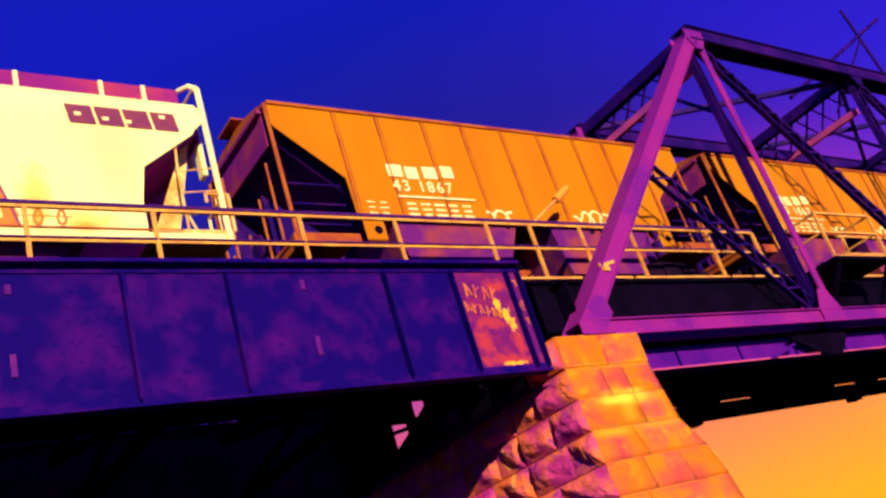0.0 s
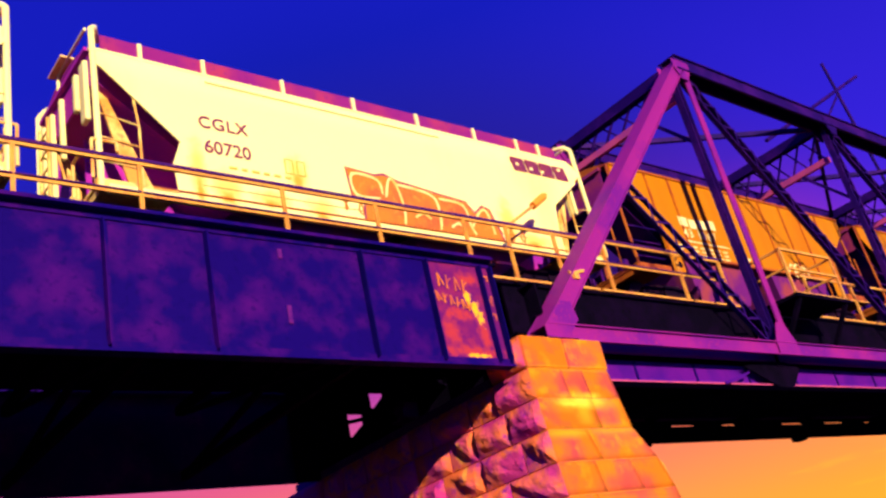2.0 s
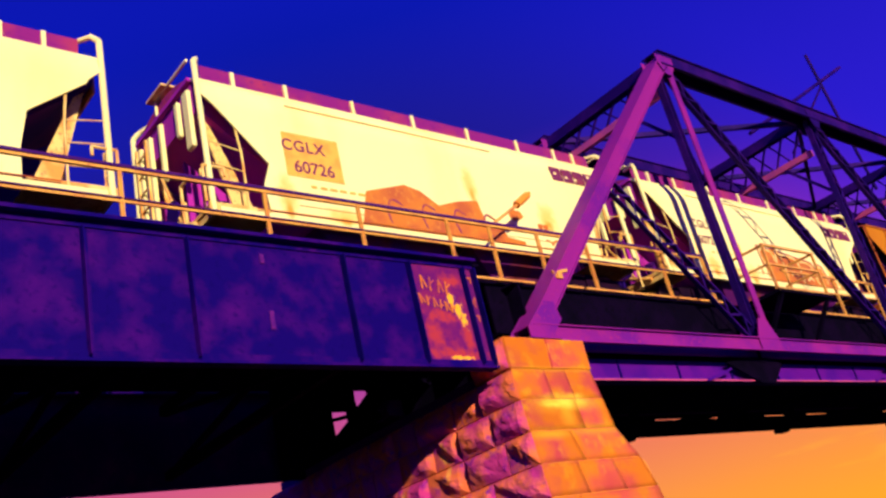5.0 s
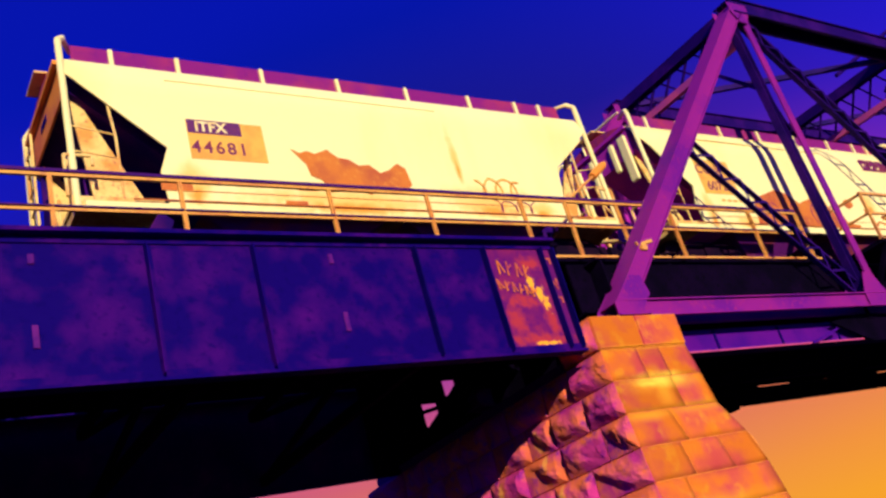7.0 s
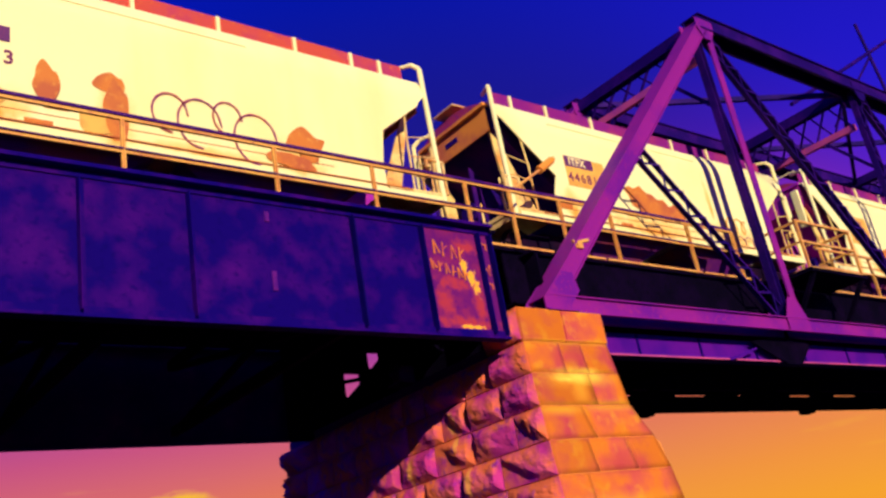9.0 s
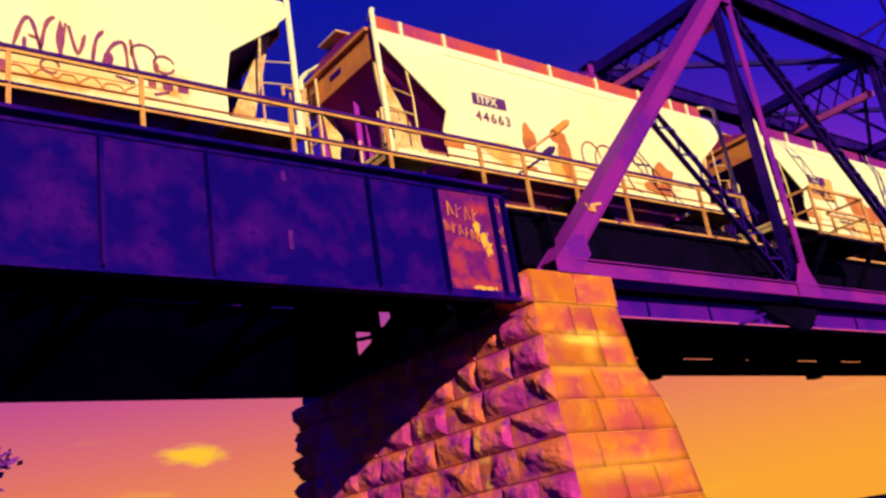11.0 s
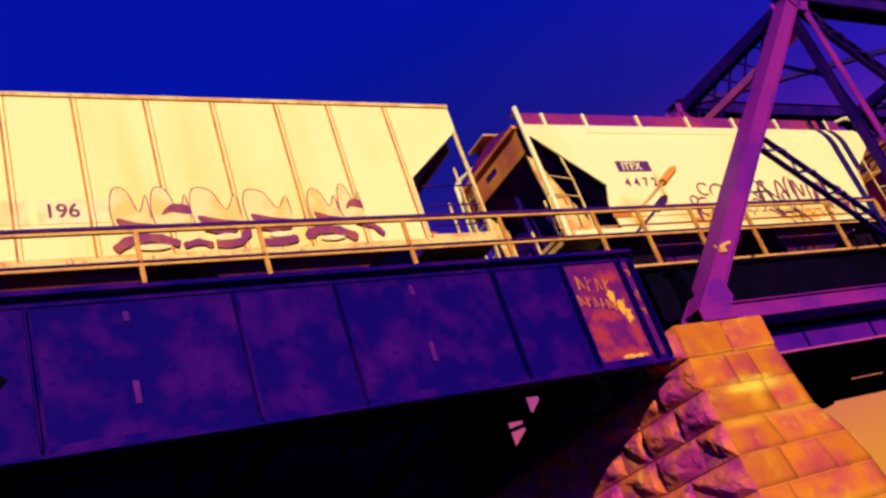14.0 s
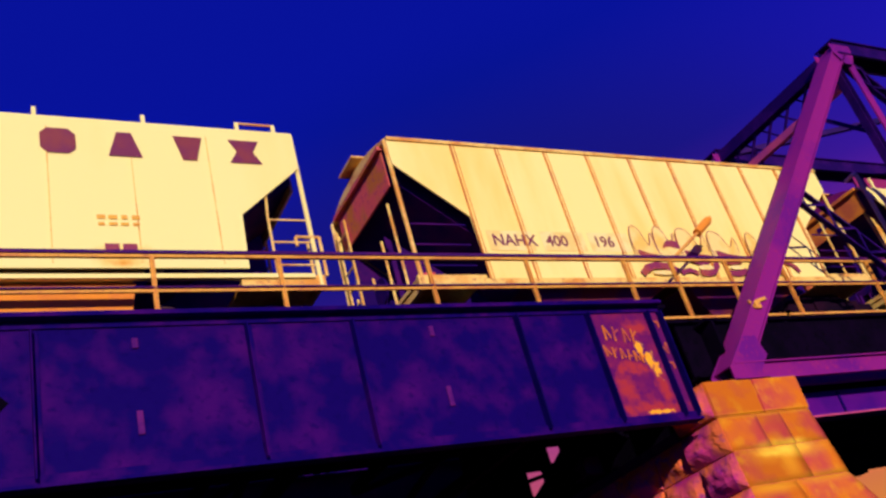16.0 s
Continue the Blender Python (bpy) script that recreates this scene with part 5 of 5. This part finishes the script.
def build_train():
    cars = {}
    rng = random.Random(11)
    # orange ribbed cars at the head
    oc = build_car("rib", CAR_ORANGE, ORANGE_TRIM, "orange ribbed covered hopper car with white lettering patches", 5.75, 3.82)
    one("white_patch", INK_WHITE, oc, lambda bm: [box(bm, x, Y - 0.01, z, w, 0.004, 0.28) for x, z, w in ((-3.3, 2.45, 0.36), (-2.9, 2.42, 0.3), (-2.45, 2.45, 0.34), (-2.0, 2.5, 0.3))], "white lettering block")
    lettering("43 1867", 0.36, INK_WHITE, oc, -3.45, 1.98, Y - 0.02, spacing=1.25)
    one("white_line", INK_WHITE, oc, lambda bm: box(bm, -2.45, Y - 0.02, 1.85, 1.9, 0.004, 0.04))
    for z in (1.7, 1.58, 1.46):
        mark_bars(oc, rng, -3.3, -1.6, z, 0.05, INK_WHITE, 5)
        mark_bars(oc, rng, -4.2, -3.65, z, 0.03, INK_WHITE, 2)
    graffiti_scrawl(oc, rng, 1.2, 2.6, 1.5, 0.4, 4, INK_WHITE, 0.06)
    graffiti_scrawl(oc, rng, -1.3, -0.6, 1.5, 0.3, 2, INK_WHITE, 0.06)
    cars[0] = oc
    for k in (1, 2, 3):
        cars[-k] = copy_thing(oc, Matrix())

    # two white cars with dark coamings
    for idx, number in ((1, "60720"), (2, "60726")):
        c = build_car("strip", rusty_white([(-4.25, 1.4, 0.16, 0.7), (-3.75, 1.15, 0.3, 0.35), (-2.9, 1.1, 0.4, 0.2), (-1.9, 1.05, 0.3, 0.3), (-2.3, 1.75, 0.25, 0.4), (2.9, 1.5, 0.25, 0.6), (3.6, 1.1, 0.5, 0.2)] if idx == 1 else [(-4.2, 1.3, 0.2, 0.5), (-3.0, 1.05, 0.5, 0.2), (2.75, 1.8, 0.3, 0.4), (3.6, 1.2, 0.4, 0.3), (0.5, 2.3, 0.2, 0.5)]), CAR_TRIM, "white covered hopper car with orange letter-shaped graffiti" if idx == 1 else "white covered hopper car with a broad orange graffiti panel", 5.88 if idx == 1 else 5.68, 3.72, 1.36 if idx == 1 else 1.2, SLOPE_VIOLET)
        lettering("CGLX", 0.34, INK, c, -4.16, 2.34, spacing=1.1)
        if idx == 1:
            lettering(number, 0.36, INK, c, -4.1, 1.84)
        else:
            one("number_patch", INK_PATCH, c, lambda bm: box(bm, -3.5, Y + 0.006, 2.25, 1.25, 0.004, 0.95))
            lettering(number, 0.36, INK, c, -3.96, 1.88)
        logo(c, *((3.56, 5.4) if idx == 1 else (3.38, 5.0)), 3.1, 0.36, -0.06)
        mark_bars(c, rng, -3.7, -2.4, 1.6, 0.05, INK_PATCH, 6)
        if idx == 1:
            shape = [(-0.95, 0.95), (-0.9, 1.35), (-1.15, 1.4), (-1.2, 2.08), (-0.55, 2.02), (-0.3, 2.08), (0.0, 1.98), (1.0, 1.86), (1.75, 1.78), (1.95, 1.55), (2.2, 1.75), (2.4, 1.7), (2.65, 0.95)]
            one("graffiti_fill", SPRAY, c, lambda bm: flat(bm, shape, Y), "orange graffiti letters with pale outlines")
            one("graffiti_outline", SPRAY_DARK, c, lambda bm: stroke(bm, shape, 0.05, Y - 0.006, False))
            pale = ([(-0.5, 1.5), (-1.05, 1.5), (-1.08, 1.95), (-0.5, 1.92), (-0.42, 1.6)], [(-0.35, 1.55), (-0.2, 1.98), (-0.05, 1.9), (0.05, 1.4), (0.0, 1.0)], [(-0.05, 1.9), (0.85, 1.78), (0.95, 1.3), (0.9, 1.0)],
                        [(1.0, 1.74), (1.65, 1.68), (1.75, 1.2), (1.85, 1.0)], [(1.8, 1.2), (2.1, 1.6), (2.3, 1.62), (2.4, 1.1)], [(0.3, 1.2), (0.5, 1.32), (0.7, 1.22)], [(1.2, 1.1), (1.4, 1.22), (1.55, 1.12)])
            strokes("graffiti_outline", pale, 0.055, Y - 0.01, SPRAY_LIGHT, c)
            graffiti_scrawl(c, rng, -1.5, -0.5, 1.25, 0.4, 3, SPRAY)
            graffiti_scrawl(c, rng, 2.4, 3.4, 1.2, 0.35, 3, SPRAY)
            for x in (-2.45, -2.2):
                one("stencil_panel", INK_PATCH, c, lambda bm: stroke(bm, [(x - 0.08, 1.7), (x - 0.08, 2.0), (x + 0.08, 2.0), (x + 0.08, 1.7), (x - 0.08, 1.7)], 0.025, Y, False))
        else:
            one("graffiti_fill", SPRAY, c, lambda bm: flat(bm, [(-2.6, 1.0), (-2.4, 1.7), (-1.4, 2.0), (-1.0, 1.92), (-0.57, 1.64), (0.0, 1.82), (0.58, 1.92), (0.7, 1.45), (1.2, 1.3), (1.25, 1.12), (1.8, 1.06), (1.75, 0.98)], Y), "broad orange graffiti panel")
            strokes("graffiti_outline", [[(-1.9 + 0.9 * i, 1.05), (-1.95 + 0.87 * i, 1.35), (-1.8 + 0.85 * i, 1.6), (-1.55 + 0.85 * i, 1.5)] for i in range(4)], 0.04, Y - 0.008, SPRAY_DARK, c)
            graffiti_scrawl(c, rng, 2.5, 3.6, 1.15, 0.2, 3, SPRAY)
            one("rust_spot", SPRAY, c, lambda bm: flat(bm, blob(1.69, 1.72, 0.2, 0.13, rng), Y))
            for x in (2.42, 2.6):
                one("placard", SPRAY, c, lambda bm: box(bm, x, Y, 1.52, 0.15, 0.006, 0.14))
        cars[idx] = c

    # three cars with a dark number plate
    for idx, number in ((3, "44681"), (4, "44663"), (5, "44721")):
        c = build_car("strip", rusty_white({3: [(-1.0, 1.1, 2.0, 0.3), (2.2, 1.2, 1.2, 0.35), (-3.7, 1.3, 0.3, 0.4), (1.6, 2.2, 0.1, 0.6), (3.4, 1.1, 0.4, 0.2)], 4: [(-2.6, 1.2, 0.6, 0.3), (-0.9, 1.3, 0.3, 0.6), (2.3, 1.2, 0.6, 0.35), (0.6, 1.0, 0.9, 0.1)], 5: [(-1.5, 1.1, 1.3, 0.35), (1.4, 1.1, 1.9, 0.32), (-3.6, 1.25, 0.4, 0.4), (3.2, 1.3, 0.4, 0.3), (-2.6, 1.9, 0.1, 0.5)]}[idx]), CAR_TRIM, {3: "white covered hopper car with dark plate and brown blot", 4: "white covered hopper car with dark plate and brown graffiti", 5: "white covered hopper car with dark plate and looping violet graffiti"}[idx], 5.5, 3.65, 1.45, SLOPE_VIOLET if idx == 4 else RECESS_SHADE)
        dx = {3: -0.09, 4: 0.27, 5: 0.02}[idx]
        if idx == 3:
            one("number_patch", INK_PATCH, c, lambda bm: box(bm, -3.02, Y + 0.006, 2.15, 1.32, 0.004, 0.75))
        one("number_plate", INK_BOX, c, lambda bm: box(bm, -3.12 + dx, Y, 2.4, 0.92, 0.004, 0.26), "dark plate with the reporting mark")
        lettering("ITFX", 0.27, INK_WHITE, c, -3.46 + dx, 2.31, Y - 0.006, bold=0.007)
        lettering(number, 0.29 if idx == 5 else 0.32, INK, c, -3.56 + dx, 1.9, spacing=1.75 if idx == 5 else 1.25)
        for px, pz, pw, ph in ((-2.0, 1.02, 0.4, 0.07), (-1.75, 1.3, 0.35, 0.05), (-4.0, 1.25, 0.5, 0.2)):
            one("placard", SPRAY, c, lambda bm: box(bm, px, Y, pz, pw, 0.006, ph))
        if idx == 3:
            one("paint_blot", SPRAY, c, lambda bm: (flat(bm, [(-1.9, 2.1), (-1.75, 2.02), (-1.6, 2.08), (-1.45, 2.03), (-1.2, 2.14), (-1.0, 1.98), (-0.8, 1.97), (-0.62, 1.85), (-0.4, 1.88), (-0.2, 1.72), (0.0, 1.8), (0.2, 1.95), (0.36, 1.86), (0.42, 1.5), (0.3, 1.42), (0.22, 1.28), (0.08, 1.45), (-0.1, 1.35), (-0.3, 1.42), (-0.5, 1.25), (-0.8, 1.38), (-1.05, 1.3), (-1.3, 1.27), (-1.42, 1.5), (-1.62, 1.58), (-1.66, 1.8)], Y)), "brown paint blot over old graffiti")
            graffiti_scrawl(c, rng, 1.9, 3.0, 1.55, 0.5, 3, INK_PATCH, 0.04)
            graffiti_scrawl(c, rng, 2.2, 3.3, 1.15, 0.35, 3, SPRAY_DARK, 0.02)
        elif idx == 4:
            for i, (x, z, rx, rz) in enumerate(((-0.9, 1.9, 0.25, 0.2), (-0.85, 1.45, 0.2, 0.45), (2.5, 1.45, 0.35, 0.3), (2.2, 1.1, 0.5, 0.15), (-1.9, 1.7, 0.2, 0.3))):
                one("graffiti_fill", SPRAY, c, lambda bm: flat(bm, rounded(blob(x, z, rx, rz, rng, 11, 0.35), True), Y - 0.004 * i, 0.003))
            for cx, cz, r in ((0.0, 1.6, 0.3), (0.5, 1.5, 0.38), (1.0, 1.7, 0.26), (1.5, 1.4, 0.4)):
                one("graffiti_outline", SPRAY_DARK, c, lambda bm: stroke(bm, [(cx + r * math.cos(a * 0.6), cz + 1.2 * r * math.sin(a * 0.6)) for a in range(9)], 0.035, Y - 0.006))
            for px, pz, rx, rz in ((-2.8, 1.3, 0.45, 0.18), (-1.2, 1.2, 0.26, 0.26)):
                one("patch", INK_PATCH, c, lambda bm: flat(bm, rounded(blob(px, pz, rx, rz, rng, 10), True), Y))
        else:
            for cx, cz, r, a0, a1 in ((-1.4, 1.78, 0.17, 0.6, 5.4), (-1.55, 1.32, 0.26, 1.2, 4.6), (-0.98, 1.68, 0.24, -0.6, 3.4), (-0.5, 1.58, 0.24, -1.6, 3.6), (-1.82, 1.5, 0.12, 0.0, 4.0), (-0.95, 1.3, 0.22, 2.6, 6.6), (-0.45, 1.22, 0.17, 0.4, 4.8), (0.05, 1.3, 0.2, -1.2, 2.2), (-1.35, 1.12, 0.15, 0.2, 5.2), (1.35, 1.2, 0.13, 0.0, 5.6), (2.75, 1.72, 0.2, -0.4, 3.6), (3.08, 1.62, 0.17, 0.3, 6.0)):
                k = 14
                one("graffiti_outline", SPRAY_DARK, c, lambda bm: stroke(bm, [(cx + r * math.cos(a0 + (a1 - a0) * q / k), cz + 0.9 * r * math.sin(a0 + (a1 - a0) * q / k)) for q in range(k + 1)], 0.034, Y - 0.006, False), "looping violet graffiti")
            for pts in ([(0.3, 1.3), (0.34, 1.75), (0.48, 1.95), (0.62, 1.9)], [(0.85, 1.45), (0.98, 1.88), (1.1, 1.9), (1.22, 1.45)], [(1.5, 1.4), (1.58, 1.98)], [(1.62, 1.95), (1.75, 1.5), (1.86, 1.85)], [(2.1, 1.35), (2.25, 1.75), (2.45, 1.85), (2.5, 1.4)],
                        [(0.35, 1.2), (0.75, 0.98)], [(2.3, 1.25), (2.6, 1.2)], [(0.5, 1.9), (0.62, 1.5), (0.74, 1.3)], [(1.22, 1.45), (1.3, 1.9), (1.42, 2.05)], [(1.95, 1.3), (2.02, 1.8), (2.14, 2.0)], [(1.05, 1.65), (1.2, 1.62)], [(2.55, 1.95), (2.62, 1.5), (2.72, 1.3)], [(2.9, 1.05), (3.15, 1.15)]):
                one("graffiti_outline", SPRAY_DARK, c, lambda bm: stroke(bm, pts, 0.055, Y - 0.006))
            for x, z, w, g in ((0.32, 1.55, 0.1, 0.35), (1.5, 1.7, 0.1, 0.5), (2.2, 1.55, 0.12, 0.2), (1.0, 1.5, 0.06, 0.2), (-1.86, 1.15, 0.07, 0.3), (0.7, 1.05, 0.1, 0.16), (2.95, 1.55, 0.08, 0.14)):
                one("graffiti_fill", SPRAY_DARK, c, lambda bm: flat(bm, rounded(blob(x, z, w * 0.6, g * 0.55, rng, 8), True, 3), Y - 0.002))
            mark_bars(c, rng, 2.75, 3.5, 1.25, 0.14, SPRAY_DARK, 3)
            graffiti_scrawl(c, rng, -1.2, 0.0, 1.15, 0.2, 3, SPRAY, 0.018)
            graffiti_scrawl(c, rng, 0.6, 2.6, 1.05, 0.16, 6, SPRAY, 0.018)
        if idx == 4:
            for o in c.children:
                if o.name.startswith("roof_coaming"):
                    o.data.materials[0] = ROOF_RUST
        cars[idx] = c

    # cream ribbed car
    c = build_car("rib", CAR_CREAM, CAR_TRIM, "cream ribbed covered hopper car with violet and orange graffiti", 5.7, 3.88)
    for s, x in (("NAHX", -4.1), ("400", -2.93), ("196", -1.83)):
        one("white_patch", INK_WHITE, c, lambda bm: box(bm, x + 0.4, Y + 0.004, 1.7, 0.98, 0.004, 0.42))
        lettering(s, 0.33, INK, c, x, 1.6)
    letters = ((-0.9, 0.55, 1), (-0.3, 0.55, 0), (0.3, 0.75, 1), (1.15, 0.75, 1), (2.25, 0.5, 1), (2.8, 0.4, 0))
    for x0, w, dark in letters:
        top = 2.0 + rng.uniform(-0.05, 0.05)
        one("graffiti_fill", SPRAY_LIGHT, c, lambda bm: flat(bm, rounded([(x0, 1.36), (x0 - 0.03, 1.7), (x0 + 0.06, top), (x0 + w * 0.45, top - 0.04), (x0 + w * 0.7, 1.62), (x0 + w * 0.95, top - 0.12), (x0 + w, 1.5), (x0 + w * 0.9, 1.36)], True), Y - 0.03))
        one("graffiti_outline", SPRAY_DARK, c, lambda bm: stroke(bm, [(x0, 1.36), (x0 - 0.03, 1.7), (x0 + 0.06, top), (x0 + w * 0.45, top - 0.04), (x0 + w * 0.7, 1.62), (x0 + w * 0.95, top - 0.12), (x0 + w, 1.5)], 0.018, Y - 0.034))
        if dark:
            one("graffiti_fill", SPRAY_DARK, c, lambda bm: flat(bm, rounded([(x0 + w * 0.1, 1.52), (x0 + w * 0.55, 1.44), (x0 + w * 0.95, 1.4), (x0 + w * 1.02, 1.34), (x0 + w * 0.4, 1.34), (x0 + w * 0.12, 1.4)], True), Y - 0.037))
        else:
            one("graffiti_fill", SPRAY_DARK, c, lambda bm: flat(bm, rounded([(x0 + w * 0.2, 1.56), (x0 + w * 0.5, 1.74), (x0 + w * 0.95, 1.72), (x0 + w, 1.56), (x0 + w * 0.5, 1.6)], True), Y - 0.037))
    # thick sprayed swooshes below the letters
    for w, pts in ((0.15, [(-0.95, 0.98), (-0.7, 1.14), (-0.35, 1.16), (0.0, 1.04)]), (0.1, [(0.05, 1.0), (0.3, 1.06), (0.5, 0.98)]), (0.12, [(0.42, 1.3), (0.75, 1.24), (0.95, 1.32)]), (0.14, [(0.55, 1.0), (0.85, 1.0), (1.05, 1.14), (1.1, 1.26)]),
                   (0.1, [(1.25, 1.3), (1.55, 1.24), (1.85, 1.3)]), (0.13, [(1.3, 1.0), (1.6, 0.98), (1.9, 1.05)]), (0.16, [(2.05, 1.06), (2.3, 1.18), (2.65, 1.14), (2.95, 0.99)]), (0.1, [(3.0, 1.3), (3.3, 1.2), (3.45, 1.02)])):
        one("graffiti_fill", SPRAY_DARK, c, lambda bm: stroke(bm, pts, w, Y - 0.034), "thick violet swoosh")
    for x, z, rx, rz in ((-0.42, 1.0, 0.28, 0.05), (2.5, 1.01, 0.22, 0.045), (0.75, 1.12, 0.2, 0.06), (1.6, 1.12, 0.18, 0.05)):
        one("graffiti_fill", INK_WHITE, c, lambda bm: flat(bm, blob(x, z, rx, rz, rng, 14, 0.15), Y - 0.038))
    cars[6] = c

    # last car with large block shapes
    c = build_car("panel", rusty_white([(0.7, 1.5, 0.2, 0.5), (2.7, 1.3, 0.4, 0.2), (-2.0, 1.2, 0.3, 0.4)]), CAR_TRIM, "white covered hopper car with four large dark blocks along its top", 5.65, 3.8)
    blocks = (
        [(1.66, 3.2), (1.76, 3.1), (2.06, 3.1), (2.16, 3.2), (2.16, 3.46), (2.06, 3.56), (1.76, 3.56), (1.66, 3.46)],
        [(2.62, 3.1), (3.12, 3.1), (2.98, 3.56), (2.76, 3.56)],
        [(3.62, 3.56), (3.74, 3.1), (3.96, 3.1), (4.08, 3.56)],
        [(4.5, 3.1), (5.03, 3.1), (4.9, 3.33), (5.02, 3.56), (4.51, 3.56), (4.63, 3.33)],
    )
    for pts in blocks:
        one("owner_mark", INK, c, lambda bm: flat(bm, pts, Y), "large dark block of the owner's mark")
    for x in (2.55, 2.8):
        one("placard", SPRAY_DARK, c, lambda bm: box(bm, x, Y, 1.42, 0.2, 0.006, 0.2))
    mark_bars(c, rng, 2.35, 3.0, 1.98, 0.07, INK_PATCH, 4)
    mark_bars(c, rng, 2.35, 3.0, 1.86, 0.05, INK_PATCH, 4)
    cars[7] = c
    return cars


CARS = build_train()


# ---- trees ----
def build_tree(label, at, top, low, reach, limbs, leaves, size, seed):
    """A slender tree: tapered trunk, limbs, and many leaves gathered round the limbs."""
    t = thing("tree", label, "tree", at=at)
    rng = random.Random(seed)

    def trunk(bm):
        bmesh.ops.create_cone(bm, cap_ends=True, segments=9, radius1=0.02 * top, radius2=0.004 * top, depth=top, matrix=Matrix.Translation((0, 0, top / 2 - 0.1)))
    one("trunk", BARK, t, trunk)
    tips = [Vector((0, 0, top * (1 - 0.012 * k))) for k in range(5)]
    for i in range(limbs):
        z = low + (top * 0.93 - low) * (i + rng.random()) / limbs
        a = rng.uniform(0, 6.28)
        r = reach * (1 - (z - low) / (top - low)) ** 0.7 * rng.uniform(0.5, 1.05)
        q = Vector((math.cos(a) * r, math.sin(a) * r * 0.8, z + r * rng.uniform(0.2, 0.6)))
        one("limb", BARK, t, lambda bm: rod(bm, (0, 0, z), q, 0.004 * top, 6))
        tips += [Vector((0, 0, z)).lerp(q, k) for k in (0.4, 0.6, 0.8, 1.0)]
    bm = bmesh.new()
    for k in range(leaves):
        c = rng.choice(tips) + Vector((rng.gauss(0, size * 2), rng.gauss(0, size * 2), rng.gauss(0, size * 1.6)))
        d = Vector((rng.uniform(-1, 1), rng.uniform(-1, 1), rng.uniform(-0.8, 0.5))).normalized()
        side = d.orthogonal().normalized()
        w = size * rng.uniform(0.7, 1.2)
        bm.faces.new([bm.verts.new(c + v) for v in (-d * w * 1.7, side * w * 0.8 - d * w * 0.6, side * w + d * w * 0.3, d * w * 1.9, -side * w + d * w * 0.3, -side * w * 0.8 - d * w * 0.6)])
    tagged(part("crown", bm, LEAF, t), kind="stuff")


build_tree("young tree with violet and navy leaves on the near bank", (1.52, -3.0, 0), 3.28, 1.0, 0.56, 26, 800, 0.028, 8)
build_tree("violet-leaved tree standing beyond the bridge", (8.4, 40.0, 0), 15.0, 2.0, 6.0, 44, 2600, 0.2, 4)
build_stones()


# ---- what moves ----
# the first white car's middle along the track, by seconds
TRAIN = [(0, 0.3), (0.5, 2.77), (1, 4.66), (1.5, 7.79), (2, 10.23), (2.5, 12.4), (3, 15.4), (3.5, 17.95), (4, 20.42), (6.5, 32.19), (7, 34.68), (7.5, 37.03), (8, 39.53),
         (10.5, 51.43), (11, 53.82), (11.5, 56.24), (12, 58.71), (12.5, 61.04), (13, 63.33), (13.5, 65.78), (14, 68.14), (14.5, 70.5), (15, 72.88), (15.5, 75.17), (16, 77.58)]


def motions():
    for k, car in CARS.items():
        gap = 0.25 if k == 7 else 0.0
        walk(car, [(t, pose(x - PITCH * (k - 1) - gap, TRACK_Y, RAIL_TOP)) for t, x in TRAIN])


motions()
